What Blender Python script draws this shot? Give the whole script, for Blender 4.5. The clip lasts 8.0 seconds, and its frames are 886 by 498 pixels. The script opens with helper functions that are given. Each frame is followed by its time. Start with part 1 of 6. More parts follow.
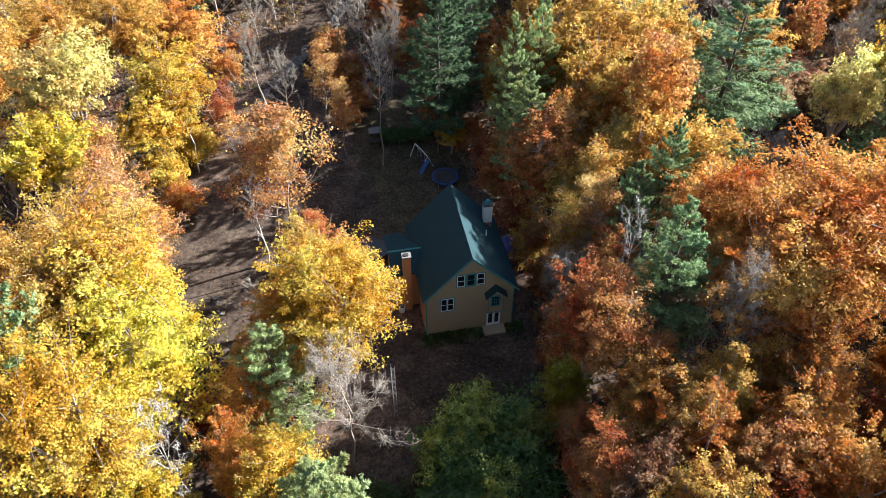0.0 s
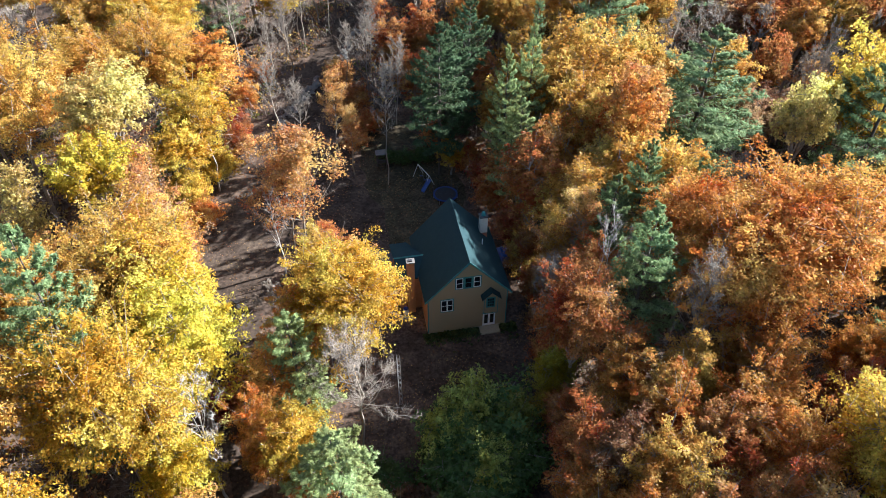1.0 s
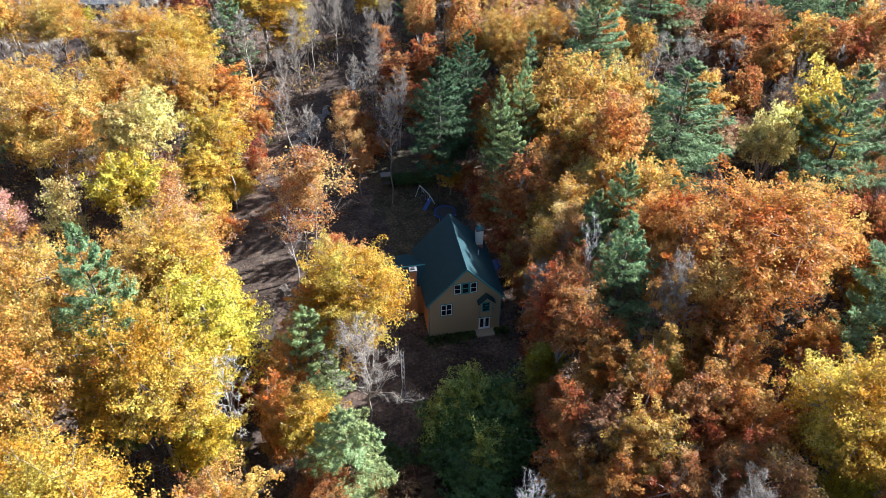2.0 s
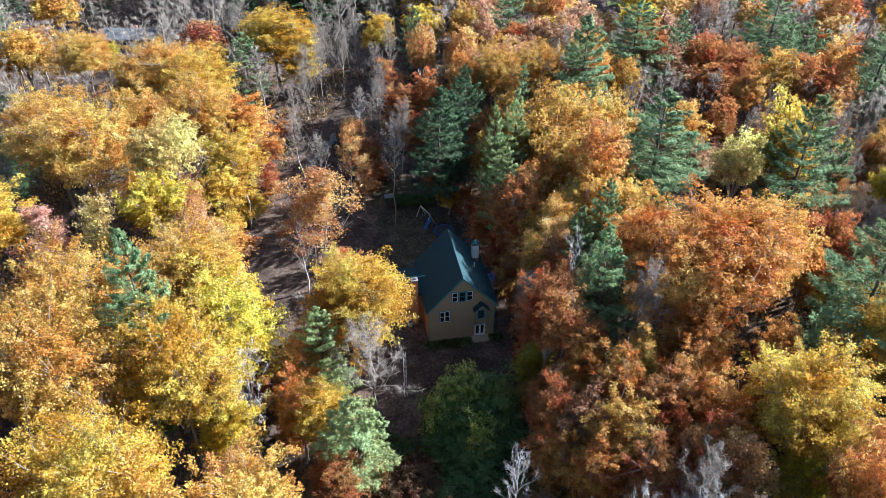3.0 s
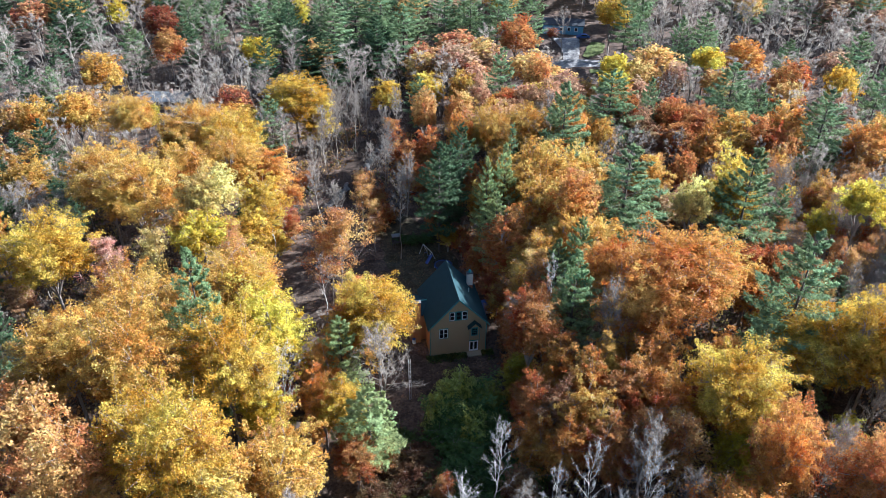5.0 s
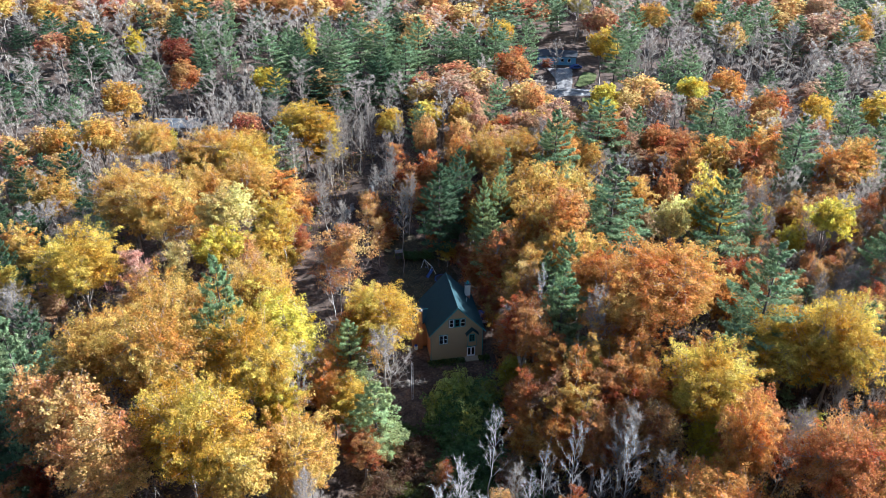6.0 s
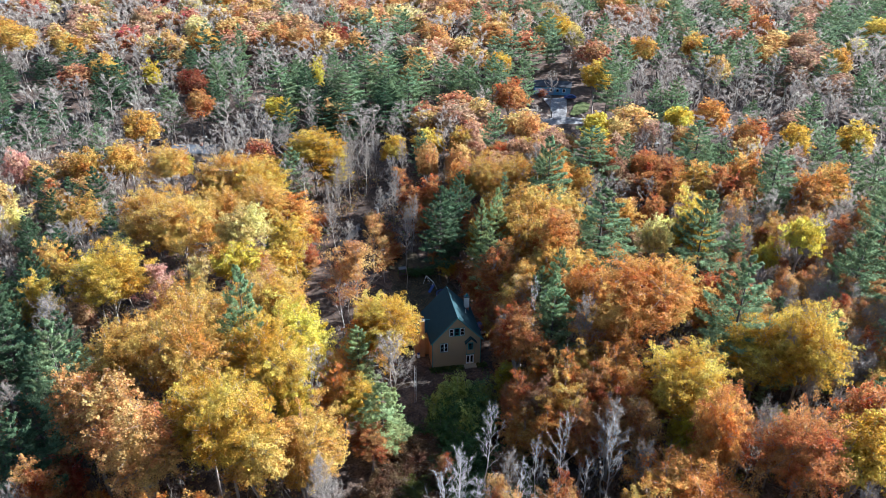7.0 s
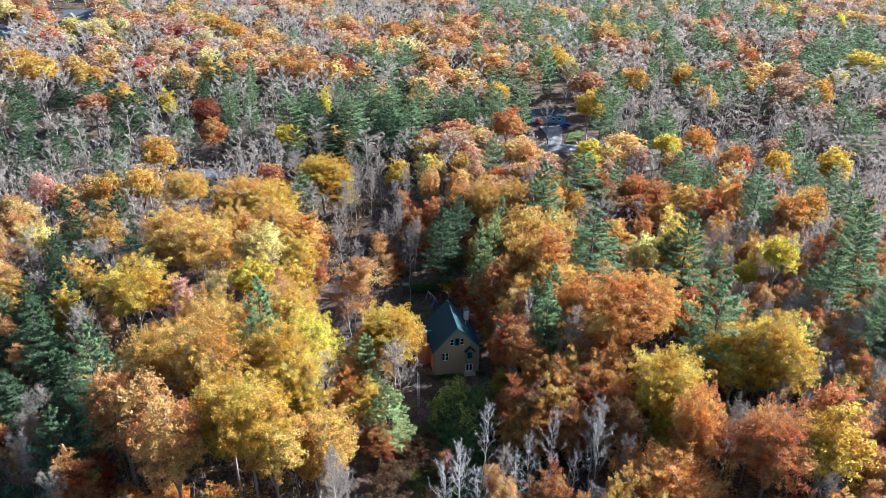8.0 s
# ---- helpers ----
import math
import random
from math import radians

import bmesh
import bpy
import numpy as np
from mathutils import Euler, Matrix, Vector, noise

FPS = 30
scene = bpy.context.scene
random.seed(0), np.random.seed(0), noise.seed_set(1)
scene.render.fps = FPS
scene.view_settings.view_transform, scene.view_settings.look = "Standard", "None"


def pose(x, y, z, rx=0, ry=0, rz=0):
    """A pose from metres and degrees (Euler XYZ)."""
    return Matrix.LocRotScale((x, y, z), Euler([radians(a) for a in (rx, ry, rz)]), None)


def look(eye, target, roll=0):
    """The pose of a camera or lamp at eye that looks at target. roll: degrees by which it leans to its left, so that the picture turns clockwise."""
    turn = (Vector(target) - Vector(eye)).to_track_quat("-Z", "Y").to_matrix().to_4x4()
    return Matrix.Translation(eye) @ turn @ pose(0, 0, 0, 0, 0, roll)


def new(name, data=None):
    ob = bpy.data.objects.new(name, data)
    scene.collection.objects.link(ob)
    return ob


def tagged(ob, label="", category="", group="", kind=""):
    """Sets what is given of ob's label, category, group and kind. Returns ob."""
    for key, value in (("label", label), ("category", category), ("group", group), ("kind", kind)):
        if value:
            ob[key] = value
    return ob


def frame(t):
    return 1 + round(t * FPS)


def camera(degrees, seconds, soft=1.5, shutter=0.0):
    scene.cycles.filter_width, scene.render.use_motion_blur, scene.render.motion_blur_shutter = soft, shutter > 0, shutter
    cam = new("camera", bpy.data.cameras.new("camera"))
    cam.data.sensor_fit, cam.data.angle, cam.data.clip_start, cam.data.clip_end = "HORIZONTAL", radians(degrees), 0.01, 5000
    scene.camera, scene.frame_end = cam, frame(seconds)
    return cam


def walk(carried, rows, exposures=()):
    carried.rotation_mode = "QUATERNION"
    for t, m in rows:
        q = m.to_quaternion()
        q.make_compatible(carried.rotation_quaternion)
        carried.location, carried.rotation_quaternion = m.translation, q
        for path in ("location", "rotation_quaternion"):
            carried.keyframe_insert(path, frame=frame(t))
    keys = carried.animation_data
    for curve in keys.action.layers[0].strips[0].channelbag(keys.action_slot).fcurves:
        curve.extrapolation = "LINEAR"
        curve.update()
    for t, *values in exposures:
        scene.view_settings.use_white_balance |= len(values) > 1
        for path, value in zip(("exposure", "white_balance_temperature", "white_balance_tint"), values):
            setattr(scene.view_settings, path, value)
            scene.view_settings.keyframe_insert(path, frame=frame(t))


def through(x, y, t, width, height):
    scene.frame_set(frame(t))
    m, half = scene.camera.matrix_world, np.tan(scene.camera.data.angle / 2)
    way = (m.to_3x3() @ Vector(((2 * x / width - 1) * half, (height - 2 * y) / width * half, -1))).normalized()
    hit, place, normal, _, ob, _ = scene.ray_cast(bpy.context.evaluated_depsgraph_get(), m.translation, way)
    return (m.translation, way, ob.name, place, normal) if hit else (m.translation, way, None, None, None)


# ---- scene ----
# Camera and its flight: backwards and up, the lens slowly rising from the cabin to the far woods.
cam = camera(61.7, 8.0, soft=0.5)
METRES, EYE, TILT, LEAN, TURN = 84.9, 66.7, -45.0, 0.0, 0.0
ROWS = [
    (0.0, 0.0, 0.0, 0.0, 0.0, 0.0, -0.0),
    (0.5, -0.0002, -0.0532, -0.0185, -0.01, 1.26, -0.02),
    (1.0, -0.0001, -0.1066, -0.0381, 0.02, 2.54, -0.05),
    (1.5, -0.0001, -0.1607, -0.0588, -0.0, 3.83, -0.1),
    (3.0, 0.0039, -0.3234, -0.1248, 0.05, 7.57, -0.25),
    (3.5, 0.0049, -0.3776, -0.1469, 0.05, 8.79, -0.26),
    (4.0, 0.0056, -0.4319, -0.1697, 0.03, 9.99, -0.27),
    (4.5, 0.0067, -0.487, -0.194, 0.06, 11.09, -0.34),
    (6.0, 0.007, -0.6643, -0.281, 0.03, 14.3, -0.41),
    (6.5, 0.0068, -0.7252, -0.3123, 0.02, 15.35, -0.45),
    (7.0, 0.0065, -0.7875, -0.3445, 0.04, 16.45, -0.5),
    (7.5, 0.0061, -0.8493, -0.3772, 0.06, 17.5, -0.55),
    (8.0, 0.0054, -0.9096, -0.4118, 0.05, 18.56, -0.6),
]
walk(cam, [(t, pose(0, 0, EYE, TILT, LEAN, TURN) @ pose(METRES * x, METRES * y, METRES * z, 90 + pitch, roll, yaw)) for t, x, y, z, yaw, pitch, roll in ROWS],
     exposures=[(0.0, 2.29, 6320, 9), (3.0, 2.24, 5640, 9), (5.0, 2.24, 5580, 9), (8.0, 2.20, 5640, 9)])

# ---- light: clear autumn day, sun from the right and slightly beyond ----
SUN_EL, SUN_DIR = 29.0, Vector((0.92, 0.40, 0)).normalized()
world = bpy.data.worlds.new("sky")
scene.world = world
world.use_nodes = True
wn = world.node_tree.nodes
sky = wn.new("ShaderNodeTexSky")
sky.sky_type = "NISHITA"
sky.sun_disc = False
sky.sun_elevation = radians(SUN_EL)
sky.sun_rotation = math.atan2(SUN_DIR.x, SUN_DIR.y)
world.node_tree.links.new(sky.outputs[0], wn["Background"].inputs[0])
wn["Background"].inputs[1].default_value = 0.060
sun = new("sun", bpy.data.lights.new("sun", "SUN"))
sun.data.energy, sun.data.angle, sun.data.color = 5.0, radians(0.5), (1.0, 0.97, 0.94)
sv = Vector((SUN_DIR.x * math.cos(radians(SUN_EL)), SUN_DIR.y * math.cos(radians(SUN_EL)), math.sin(radians(SUN_EL))))
sun.matrix_world = look(sv * 300, (0, 0, 0))

# ---- materials ----


def node_mat(name, rough=0.8, metal=0.0, spec=0.3):
    m = bpy.data.materials.new(name)
    m.use_nodes = True
    b = m.node_tree.nodes["Principled BSDF"]
    b.inputs["Roughness"].default_value = rough
    b.inputs["Metallic"].default_value = metal
    b.inputs["Specular IOR Level"].default_value = spec
    return m, m.node_tree.nodes, m.node_tree.links, b


def noise_tex(n, l, coord, scale, detail=4.0, rough=0.6):
    t = n.new("ShaderNodeTexNoise")
    t.inputs["Scale"].default_value, t.inputs["Detail"].default_value, t.inputs["Roughness"].default_value = scale, detail, rough
    l.new(coord, t.inputs["Vector"])
    return t.outputs["Fac"]


def ramp(n, l, fac, stops):
    r = n.new("ShaderNodeValToRGB")
    while len(r.color_ramp.elements) < len(stops):
        r.color_ramp.elements.new(0.5)
    for e, (p, c) in zip(r.color_ramp.elements, stops):
        e.position, e.color = p, (*c, 1)
    l.new(fac, r.inputs[0])
    return r.outputs[0]


def mixc(n, l, fac, a, b, mode="MIX"):
    m = n.new("ShaderNodeMix")
    m.data_type, m.blend_type = "RGBA", mode
    for sock, v in ((m.inputs[0], fac), (m.inputs[6], a), (m.inputs[7], b)):
        if isinstance(v, (int, float)):
            sock.default_value = v
        elif isinstance(v, tuple):
            sock.default_value = (*v, 1)
        else:
            l.new(v, sock)
    return m.outputs[2]


def add_bump(n, l, b, height, strength, dist):
    bp = n.new("ShaderNodeBump")
    bp.inputs["Strength"].default_value, bp.inputs["Distance"].default_value = strength, dist
    l.new(height, bp.inputs["Height"])
    l.new(bp.outputs[0], b.inputs["Normal"])


def grained(name, base, alt, scale=3.0, fine=40.0, rough=0.8, bump=0.3, dist=0.01, spec=0.3, metal=0.0, stretch=None):
    """A surface whose colour wanders between two tones at a broad and a fine scale, with fine relief."""
    m, n, l, b = node_mat(name, rough, metal, spec)
    co = n.new("ShaderNodeTexCoord").outputs["Object"]
    if stretch:
        mp = n.new("ShaderNodeMapping")
        mp.inputs["Scale"].default_value = stretch
        l.new(co, mp.inputs[0])
        co = mp.outputs[0]
    f1, f2 = noise_tex(n, l, co, scale), noise_tex(n, l, co, fine)
    c = mixc(n, l, f1, base, alt)
    c = mixc(n, l, 0.35, c, ramp(n, l, f2, [(0.3, (0.25, 0.25, 0.25)), (0.7, (0.75, 0.75, 0.75))]), "OVERLAY")
    l.new(c, b.inputs["Base Color"])
    add_bump(n, l, b, f2, bump, dist)
    return m


def leaf_mat(name, from_attribute, through=0.35, gloss=0.0, low=0.62, high=1.34, sat=1.0):
    """Leaves: tinted by the tree's own colour, leaf by leaf uneven, part of the light passing through."""
    m = bpy.data.materials.new(name)
    m.use_nodes = True
    n, l = m.node_tree.nodes, m.node_tree.links
    n.remove(n["Principled BSDF"])
    if from_attribute:
        a = n.new("ShaderNodeAttribute")
        a.attribute_name = "tint"
        base = a.outputs["Color"]
        co = n.new("ShaderNodeTexCoord").outputs["Object"]
    else:
        info = n.new("ShaderNodeObjectInfo")
        base = info.outputs["Color"]
        co = n.new("ShaderNodeTexCoord").outputs["Object"]
        add = n.new("ShaderNodeVectorMath")
        sc = n.new("ShaderNodeVectorMath")
        sc.operation = "SCALE"
        sc.inputs[0].default_value = (37.0, 53.0, 71.0)
        l.new(info.outputs["Random"], sc.inputs["Scale"])
        l.new(co, add.inputs[0])
        l.new(sc.outputs[0], add.inputs[1])
        co = add.outputs[0]
    isl = n.new("ShaderNodeNewGeometry").outputs["Random Per Island"]
    patch = noise_tex(n, l, co, 0.22, 2.0)

    def spread(src, lo, hi, a=0.0, b=1.0):
        r = n.new("ShaderNodeMapRange")
        r.inputs[1].default_value, r.inputs[2].default_value, r.inputs[3].default_value, r.inputs[4].default_value = a, b, lo, hi
        l.new(src, r.inputs[0])
        return r.outputs[0]
    hsv = n.new("ShaderNodeHueSaturation")
    ha = n.new("ShaderNodeMath")
    ha.operation = "ADD"
    l.new(spread(isl, 0.485, 0.515), ha.inputs[0])
    l.new(spread(patch, -0.03, 0.03, 0.3, 0.7), ha.inputs[1])
    l.new(ha.outputs[0], hsv.inputs["Hue"])
    mu = n.new("ShaderNodeMath")
    mu.operation = "MULTIPLY"
    wob = n.new("ShaderNodeMath")
    wob.operation = "PINGPONG"
    wob.inputs[1].default_value = 0.11
    l.new(isl, wob.inputs[0])
    l.new(spread(wob.outputs[0], low, high, 0.0, 0.11), mu.inputs[0])
    l.new(spread(patch, 0.78, 1.2, 0.3, 0.7), mu.inputs[1])
    tuft = noise_tex(n, l, co, 1.15, 1.0)
    mt = n.new("ShaderNodeMath")
    mt.operation = "MULTIPLY"
    l.new(mu.outputs[0], mt.inputs[0])
    l.new(spread(tuft, 0.68, 1.32, 0.36, 0.64), mt.inputs[1])
    l.new(mt.outputs[0], hsv.inputs["Value"])
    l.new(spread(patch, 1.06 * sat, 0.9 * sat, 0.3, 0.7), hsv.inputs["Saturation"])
    l.new(base, hsv.inputs["Color"])
    d = n.new("ShaderNodeBsdfDiffuse")
    tr = n.new("ShaderNodeBsdfTranslucent")
    gl = n.new("ShaderNodeBsdfGlossy")
    gl.inputs["Roughness"].default_value = 0.45
    mx, mg = n.new("ShaderNodeMixShader"), n.new("ShaderNodeMixShader")
    l.new(hsv.outputs[0], d.inputs[0])
    l.new(hsv.outputs[0], tr.inputs[0])
    mx.inputs[0].default_value, mg.inputs[0].default_value = through, gloss
    l.new(d.outputs[0], mx.inputs[1])
    l.new(tr.outputs[0], mx.inputs[2])
    l.new(mx.outputs[0], mg.inputs[1])
    l.new(gl.outputs[0], mg.inputs[2])
    l.new(mg.outputs[0], n["Material Output"].inputs[0])
    return m


LEAF = leaf_mat("autumn_leaves", False, 0.55, 0.008, 0.84, 1.15)
NEEDLE = leaf_mat("pine_needles", False, 0.50, 0.004, 0.76, 1.24)
# saturation lowered: the haze over the far woods is put into the leaf colour
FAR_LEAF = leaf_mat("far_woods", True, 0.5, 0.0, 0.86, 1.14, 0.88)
BARK = grained("grey_bark", (0.16, 0.13, 0.11), (0.30, 0.26, 0.22), 1.5, 18, 0.9, 0.6, 0.02, stretch=(1, 1, 0.25))
PALE_BARK = grained("pale_bark", (0.27, 0.25, 0.23), (0.40, 0.375, 0.35), 1.2, 14, 0.85, 0.5, 0.02, stretch=(1, 1, 0.4))
PINE_BARK = grained("dark_pine_bark", (0.055, 0.045, 0.038), (0.10, 0.085, 0.07), 1.5, 18, 0.9, 0.6, 0.02, stretch=(1, 1, 0.25))
TWIG = grained("grey_twigs", (0.175, 0.147, 0.121), (0.265, 0.228, 0.190), 0.8, 14, 0.9, 0.3, 0.01)
TAN_SIDING = grained("tan_stucco", (0.30, 0.22, 0.125), (0.35, 0.26, 0.15), 0.8, 30, 0.85, 0.25, 0.006)
# orange light bounced off the yellow tree, put into the wall colour
ORANGE_BOUNCE = grained("orange_bounce_siding", (0.42, 0.17, 0.07), (0.50, 0.22, 0.09), 0.9, 26, 0.8, 0.25, 0.006)
ROOF_TEAL = grained("dark_teal_shingles", (0.013, 0.034, 0.040), (0.021, 0.047, 0.052), 1.2, 22, 0.85, 0.5, 0.008, 0.12)
TRIM_TEAL = grained("teal_trim_paint", (0.03, 0.16, 0.16), (0.05, 0.21, 0.20), 2, 30, 0.55, 0.1, 0.003)
WHITE = grained("white_paint", (0.74, 0.74, 0.72), (0.82, 0.82, 0.80), 3, 40, 0.5, 0.1, 0.002)
CREAM = grained("cream_stucco", (0.62, 0.56, 0.46), (0.72, 0.66, 0.55), 2, 30, 0.85, 0.3, 0.006)
BRICK = grained("red_brick", (0.26, 0.10, 0.06), (0.36, 0.15, 0.09), 3, 20, 0.9, 0.4, 0.01)
CONCRETE = grained("concrete", (0.30, 0.25, 0.17), (0.37, 0.31, 0.22), 1.5, 25, 0.9, 0.3, 0.006)
DARK_WOOD = grained("dark_brown_wood", (0.045, 0.038, 0.032), (0.085, 0.072, 0.06), 2, 25, 0.85, 0.4, 0.006)
WOOD = grained("weathered_wood", (0.24, 0.19, 0.14), (0.36, 0.30, 0.23), 2, 25, 0.85, 0.4, 0.006)
DARK = grained("dark_metal", (0.02, 0.02, 0.022), (0.04, 0.04, 0.045), 3, 30, 0.5, 0.1, 0.003, 0.5)
BLUE = grained("blue_plastic", (0.010, 0.040, 0.17), (0.014, 0.055, 0.23), 2, 20, 0.45, 0.1, 0.003, 0.5)
GALV = grained("galvanised_metal", (0.5, 0.5, 0.5), (0.62, 0.62, 0.62), 3, 30, 0.4, 0.1, 0.002, 0.5, 0.8)
STONE = grained("grey_boulder", (0.10, 0.096, 0.09), (0.19, 0.182, 0.17), 1.2, 9, 0.9, 0.6, 0.04)

GLASS, gn, gl_, gb = node_mat("window_glass", 0.05, 0.0, 0.6)
gb.inputs["Base Color"].default_value = (0.012, 0.014, 0.016, 1)


def ground_mat(name, tones, scale, fine, rough=0.95, bump=0.6, dist=0.05, fleck=None):
    m, n, l, b = node_mat(name, rough, 0.0, 0.15)
    co = n.new("ShaderNodeTexCoord").outputs["Object"]
    big, mid, small = noise_tex(n, l, co, scale, 5), noise_tex(n, l, co, fine * 0.2, 4), noise_tex(n, l, co, fine, 3)
    c = ramp(n, l, big, [(0.3, tones[0]), (0.5, tones[1]), (0.7, tones[2])])
    c = mixc(n, l, 0.6, c, ramp(n, l, mid, [(0.3, (0.2, 0.2, 0.2)), (0.7, (0.8, 0.8, 0.8))]), "OVERLAY")
    c = mixc(n, l, 0.6, c, ramp(n, l, small, [(0.35, (0.15, 0.15, 0.15)), (0.65, (0.85, 0.85, 0.85))]), "OVERLAY")
    if fleck:
        v = n.new("ShaderNodeTexVoronoi")
        v.inputs["Scale"].default_value = 2.6
        l.new(co, v.inputs["Vector"])
        spot = ramp(n, l, v.outputs["Distance"], [(0.16, (1, 1, 1)), (0.24, (0, 0, 0))])
        patch = ramp(n, l, mid, [(0.42, (0, 0, 0)), (0.62, (1, 1, 1))])
        both = mixc(n, l, 1.0, spot, patch, "MULTIPLY")
        c = mixc(n, l, both, c, fleck)
    l.new(c, b.inputs["Base Color"])
    add_bump(n, l, b, small, bump, dist)
    return m


LITTER = ground_mat("leaf_litter", [(0.052, 0.038, 0.031), (0.080, 0.056, 0.043), (0.116, 0.080, 0.058)], 0.12, 2.4, fleck=(0.21, 0.10, 0.045))
DIRT = ground_mat("packed_dirt", [(0.038, 0.027, 0.020), (0.054, 0.039, 0.030), (0.078, 0.058, 0.043)], 0.25, 2.2, dist=0.02)
LAWN = ground_mat("thin_lawn_with_leaves", [(0.040, 0.038, 0.021), (0.056, 0.047, 0.028), (0.076, 0.056, 0.037)], 0.2, 2.6, fleck=(0.24, 0.12, 0.05), dist=0.04)
GRAVEL = ground_mat("pale_gravel_road", [(0.15, 0.145, 0.135), (0.20, 0.19, 0.18), (0.25, 0.24, 0.22)], 0.2, 2.0, dist=0.02)

# ---- mesh helpers ----


def smooth(a, b, v):
    s = min(1.0, max(0.0, (v - a) / (b - a)))
    return s * s * (3 - 2 * s)


def ground_z(x, y):
    """The lie of the land: level round the cabin, rising gently to the far woods."""
    z = 0.07 * max(0.0, min(y, 200.0) - 80.0) * smooth(70, 110, y) + 0.03 * max(0.0, y - 200.0)
    rough = smooth(18, 60, math.hypot(x + 8, (y - 66) * 0.7))
    return z + rough * 1.6 * noise.noise((x * 0.02, y * 0.02, 3.1)) + 0.12 * noise.noise((x * 0.11, y * 0.11, 8.0))


def raw_mesh(name, verts, faces, mats):
    """faces: an array of equal polygons."""
    verts, faces = np.asarray(verts, np.float32), np.asarray(faces, np.int32)
    me = bpy.data.meshes.new(name)
    k = faces.shape[1]
    me.vertices.add(len(verts))
    me.vertices.foreach_set("co", verts.ravel())
    me.loops.add(faces.size)
    me.loops.foreach_set("vertex_index", faces.ravel())
    me.polygons.add(len(faces))
    me.polygons.foreach_set("loop_start", np.arange(0, faces.size, k, dtype=np.int32))
    me.update(calc_edges=True)
    for m in mats:
        me.materials.append(m)
    return me


def part(name, bm, material, parent, label=""):
    """Links a bmesh as one mesh object under a thing or a part."""
    me = bpy.data.meshes.new(name)
    bmesh.ops.recalc_face_normals(bm, faces=bm.faces[:])
    bm.to_mesh(me)
    bm.free()
    me.materials.append(material)
    ob = new(name, me)
    ob.parent = parent
    if label:
        tagged(ob, label)
    return ob


def thing(name, m, label, category, group="", kind=""):
    ob = new(name)
    ob.matrix_world = m
    return tagged(ob, label, category, group, kind)


def box(x0, y0, z0, x1, y1, z1, bevel=0.0, bm=None):
    bm = bm or bmesh.new()
    out = bmesh.ops.create_cube(bm, size=1.0, matrix=Matrix.LocRotScale(((x0 + x1) / 2, (y0 + y1) / 2, (z0 + z1) / 2), None, (x1 - x0, y1 - y0, z1 - z0)))
    if bevel:
        edges = {e for v in out["verts"] for e in v.link_edges}
        bmesh.ops.bevel(bm, geom=list(edges), offset=bevel, segments=2, affect="EDGES", profile=0.5)
    return bm


def prism(profile, axis, a, b, bm=None):
    """A solid: a closed outline, pushed from a to b along an axis. For axis 'y' the outline is (x, z), for 'x' it is (y, z)."""
    bm = bm or bmesh.new()
    ring = []
    for d in (a, b):
        ring.append([bm.verts.new((p, d, q) if axis == "y" else (d, p, q)) for p, q in profile])
    n = len(profile)
    bm.faces.new(ring[0])
    bm.faces.new(ring[1][::-1])
    for i in range(n):
        bm.faces.new((ring[0][i], ring[1][i], ring[1][(i + 1) % n], ring[0][(i + 1) % n]))
    return bm


def tube(points, r0, r1, sides=8, bm=None, closed=False):
    """A round bar along points, tapering from r0 to r1."""
    bm = bm or bmesh.new()
    rings, n = [], len(points)
    pts = [Vector(p) for p in points]
    for i, p in enumerate(pts):
        a = pts[(i + 1) % n] if (closed or i < n - 1) else p
        b = pts[i - 1] if (closed or i > 0) else p
        d = (a - b).normalized()
        u = d.cross(Vector((0.31, 0.2, 0.93))).normalized()
        w = d.cross(u)
        r = r0 + (r1 - r0) * i / max(1, n - 1)
        rings.append([bm.verts.new(p + (u * math.cos(k * math.tau / sides) + w * math.sin(k * math.tau / sides)) * r) for k in range(sides)])
    for i in range(n if closed else n - 1):
        for k in range(sides):
            bm.faces.new((rings[i][k], rings[i][(k + 1) % sides], rings[(i + 1) % n][(k + 1) % sides], rings[(i + 1) % n][k]))
    if not closed:
        bm.faces.new(rings[0][::-1])
        bm.faces.new(rings[-1])
    return bm


# ---- trees: a few grown forms of each kind, shared by many trees ----


def unit(v):
    return v / np.maximum(np.linalg.norm(v, axis=-1, keepdims=True), 1e-6)


def leaf_cards(rng, pos, nrm, length, width, three=False, along=None):
    """Small leaf sprays: pointed four-sided (or three-sided) blades about the given points."""
    n = len(pos)
    nrm = unit(nrm)
    t = along if along is not None else rng.normal(size=(n, 3))
    t = unit(t - nrm * np.sum(t * nrm, 1, keepdims=True))
    b = np.cross(nrm, t)
    ln = length * rng.uniform(0.65, 1.35, (n, 1))
    wd = width * rng.uniform(0.65, 1.35, (n, 1))
    sag = nrm * ln * rng.uniform(-0.25, 0.1, (n, 1))
    if three:
        v = np.stack([pos + t * ln * 0.55, pos - t * ln * 0.45 + b * wd * 0.5, pos - t * ln * 0.4 - b * wd * 0.5], 1)
        return v.reshape(-1, 3), np.arange(n * 3).reshape(-1, 3)
    k = rng.uniform(-0.15, 0.25, (n, 1))
    v = np.stack([pos + t * ln * 0.5 + sag, pos + t * ln * k + b * wd * 0.5, pos - t * ln * 0.5 + sag, pos + t * ln * k - b * wd * 0.5], 1)
    return v.reshape(-1, 3), np.arange(n * 4).reshape(-1, 4)


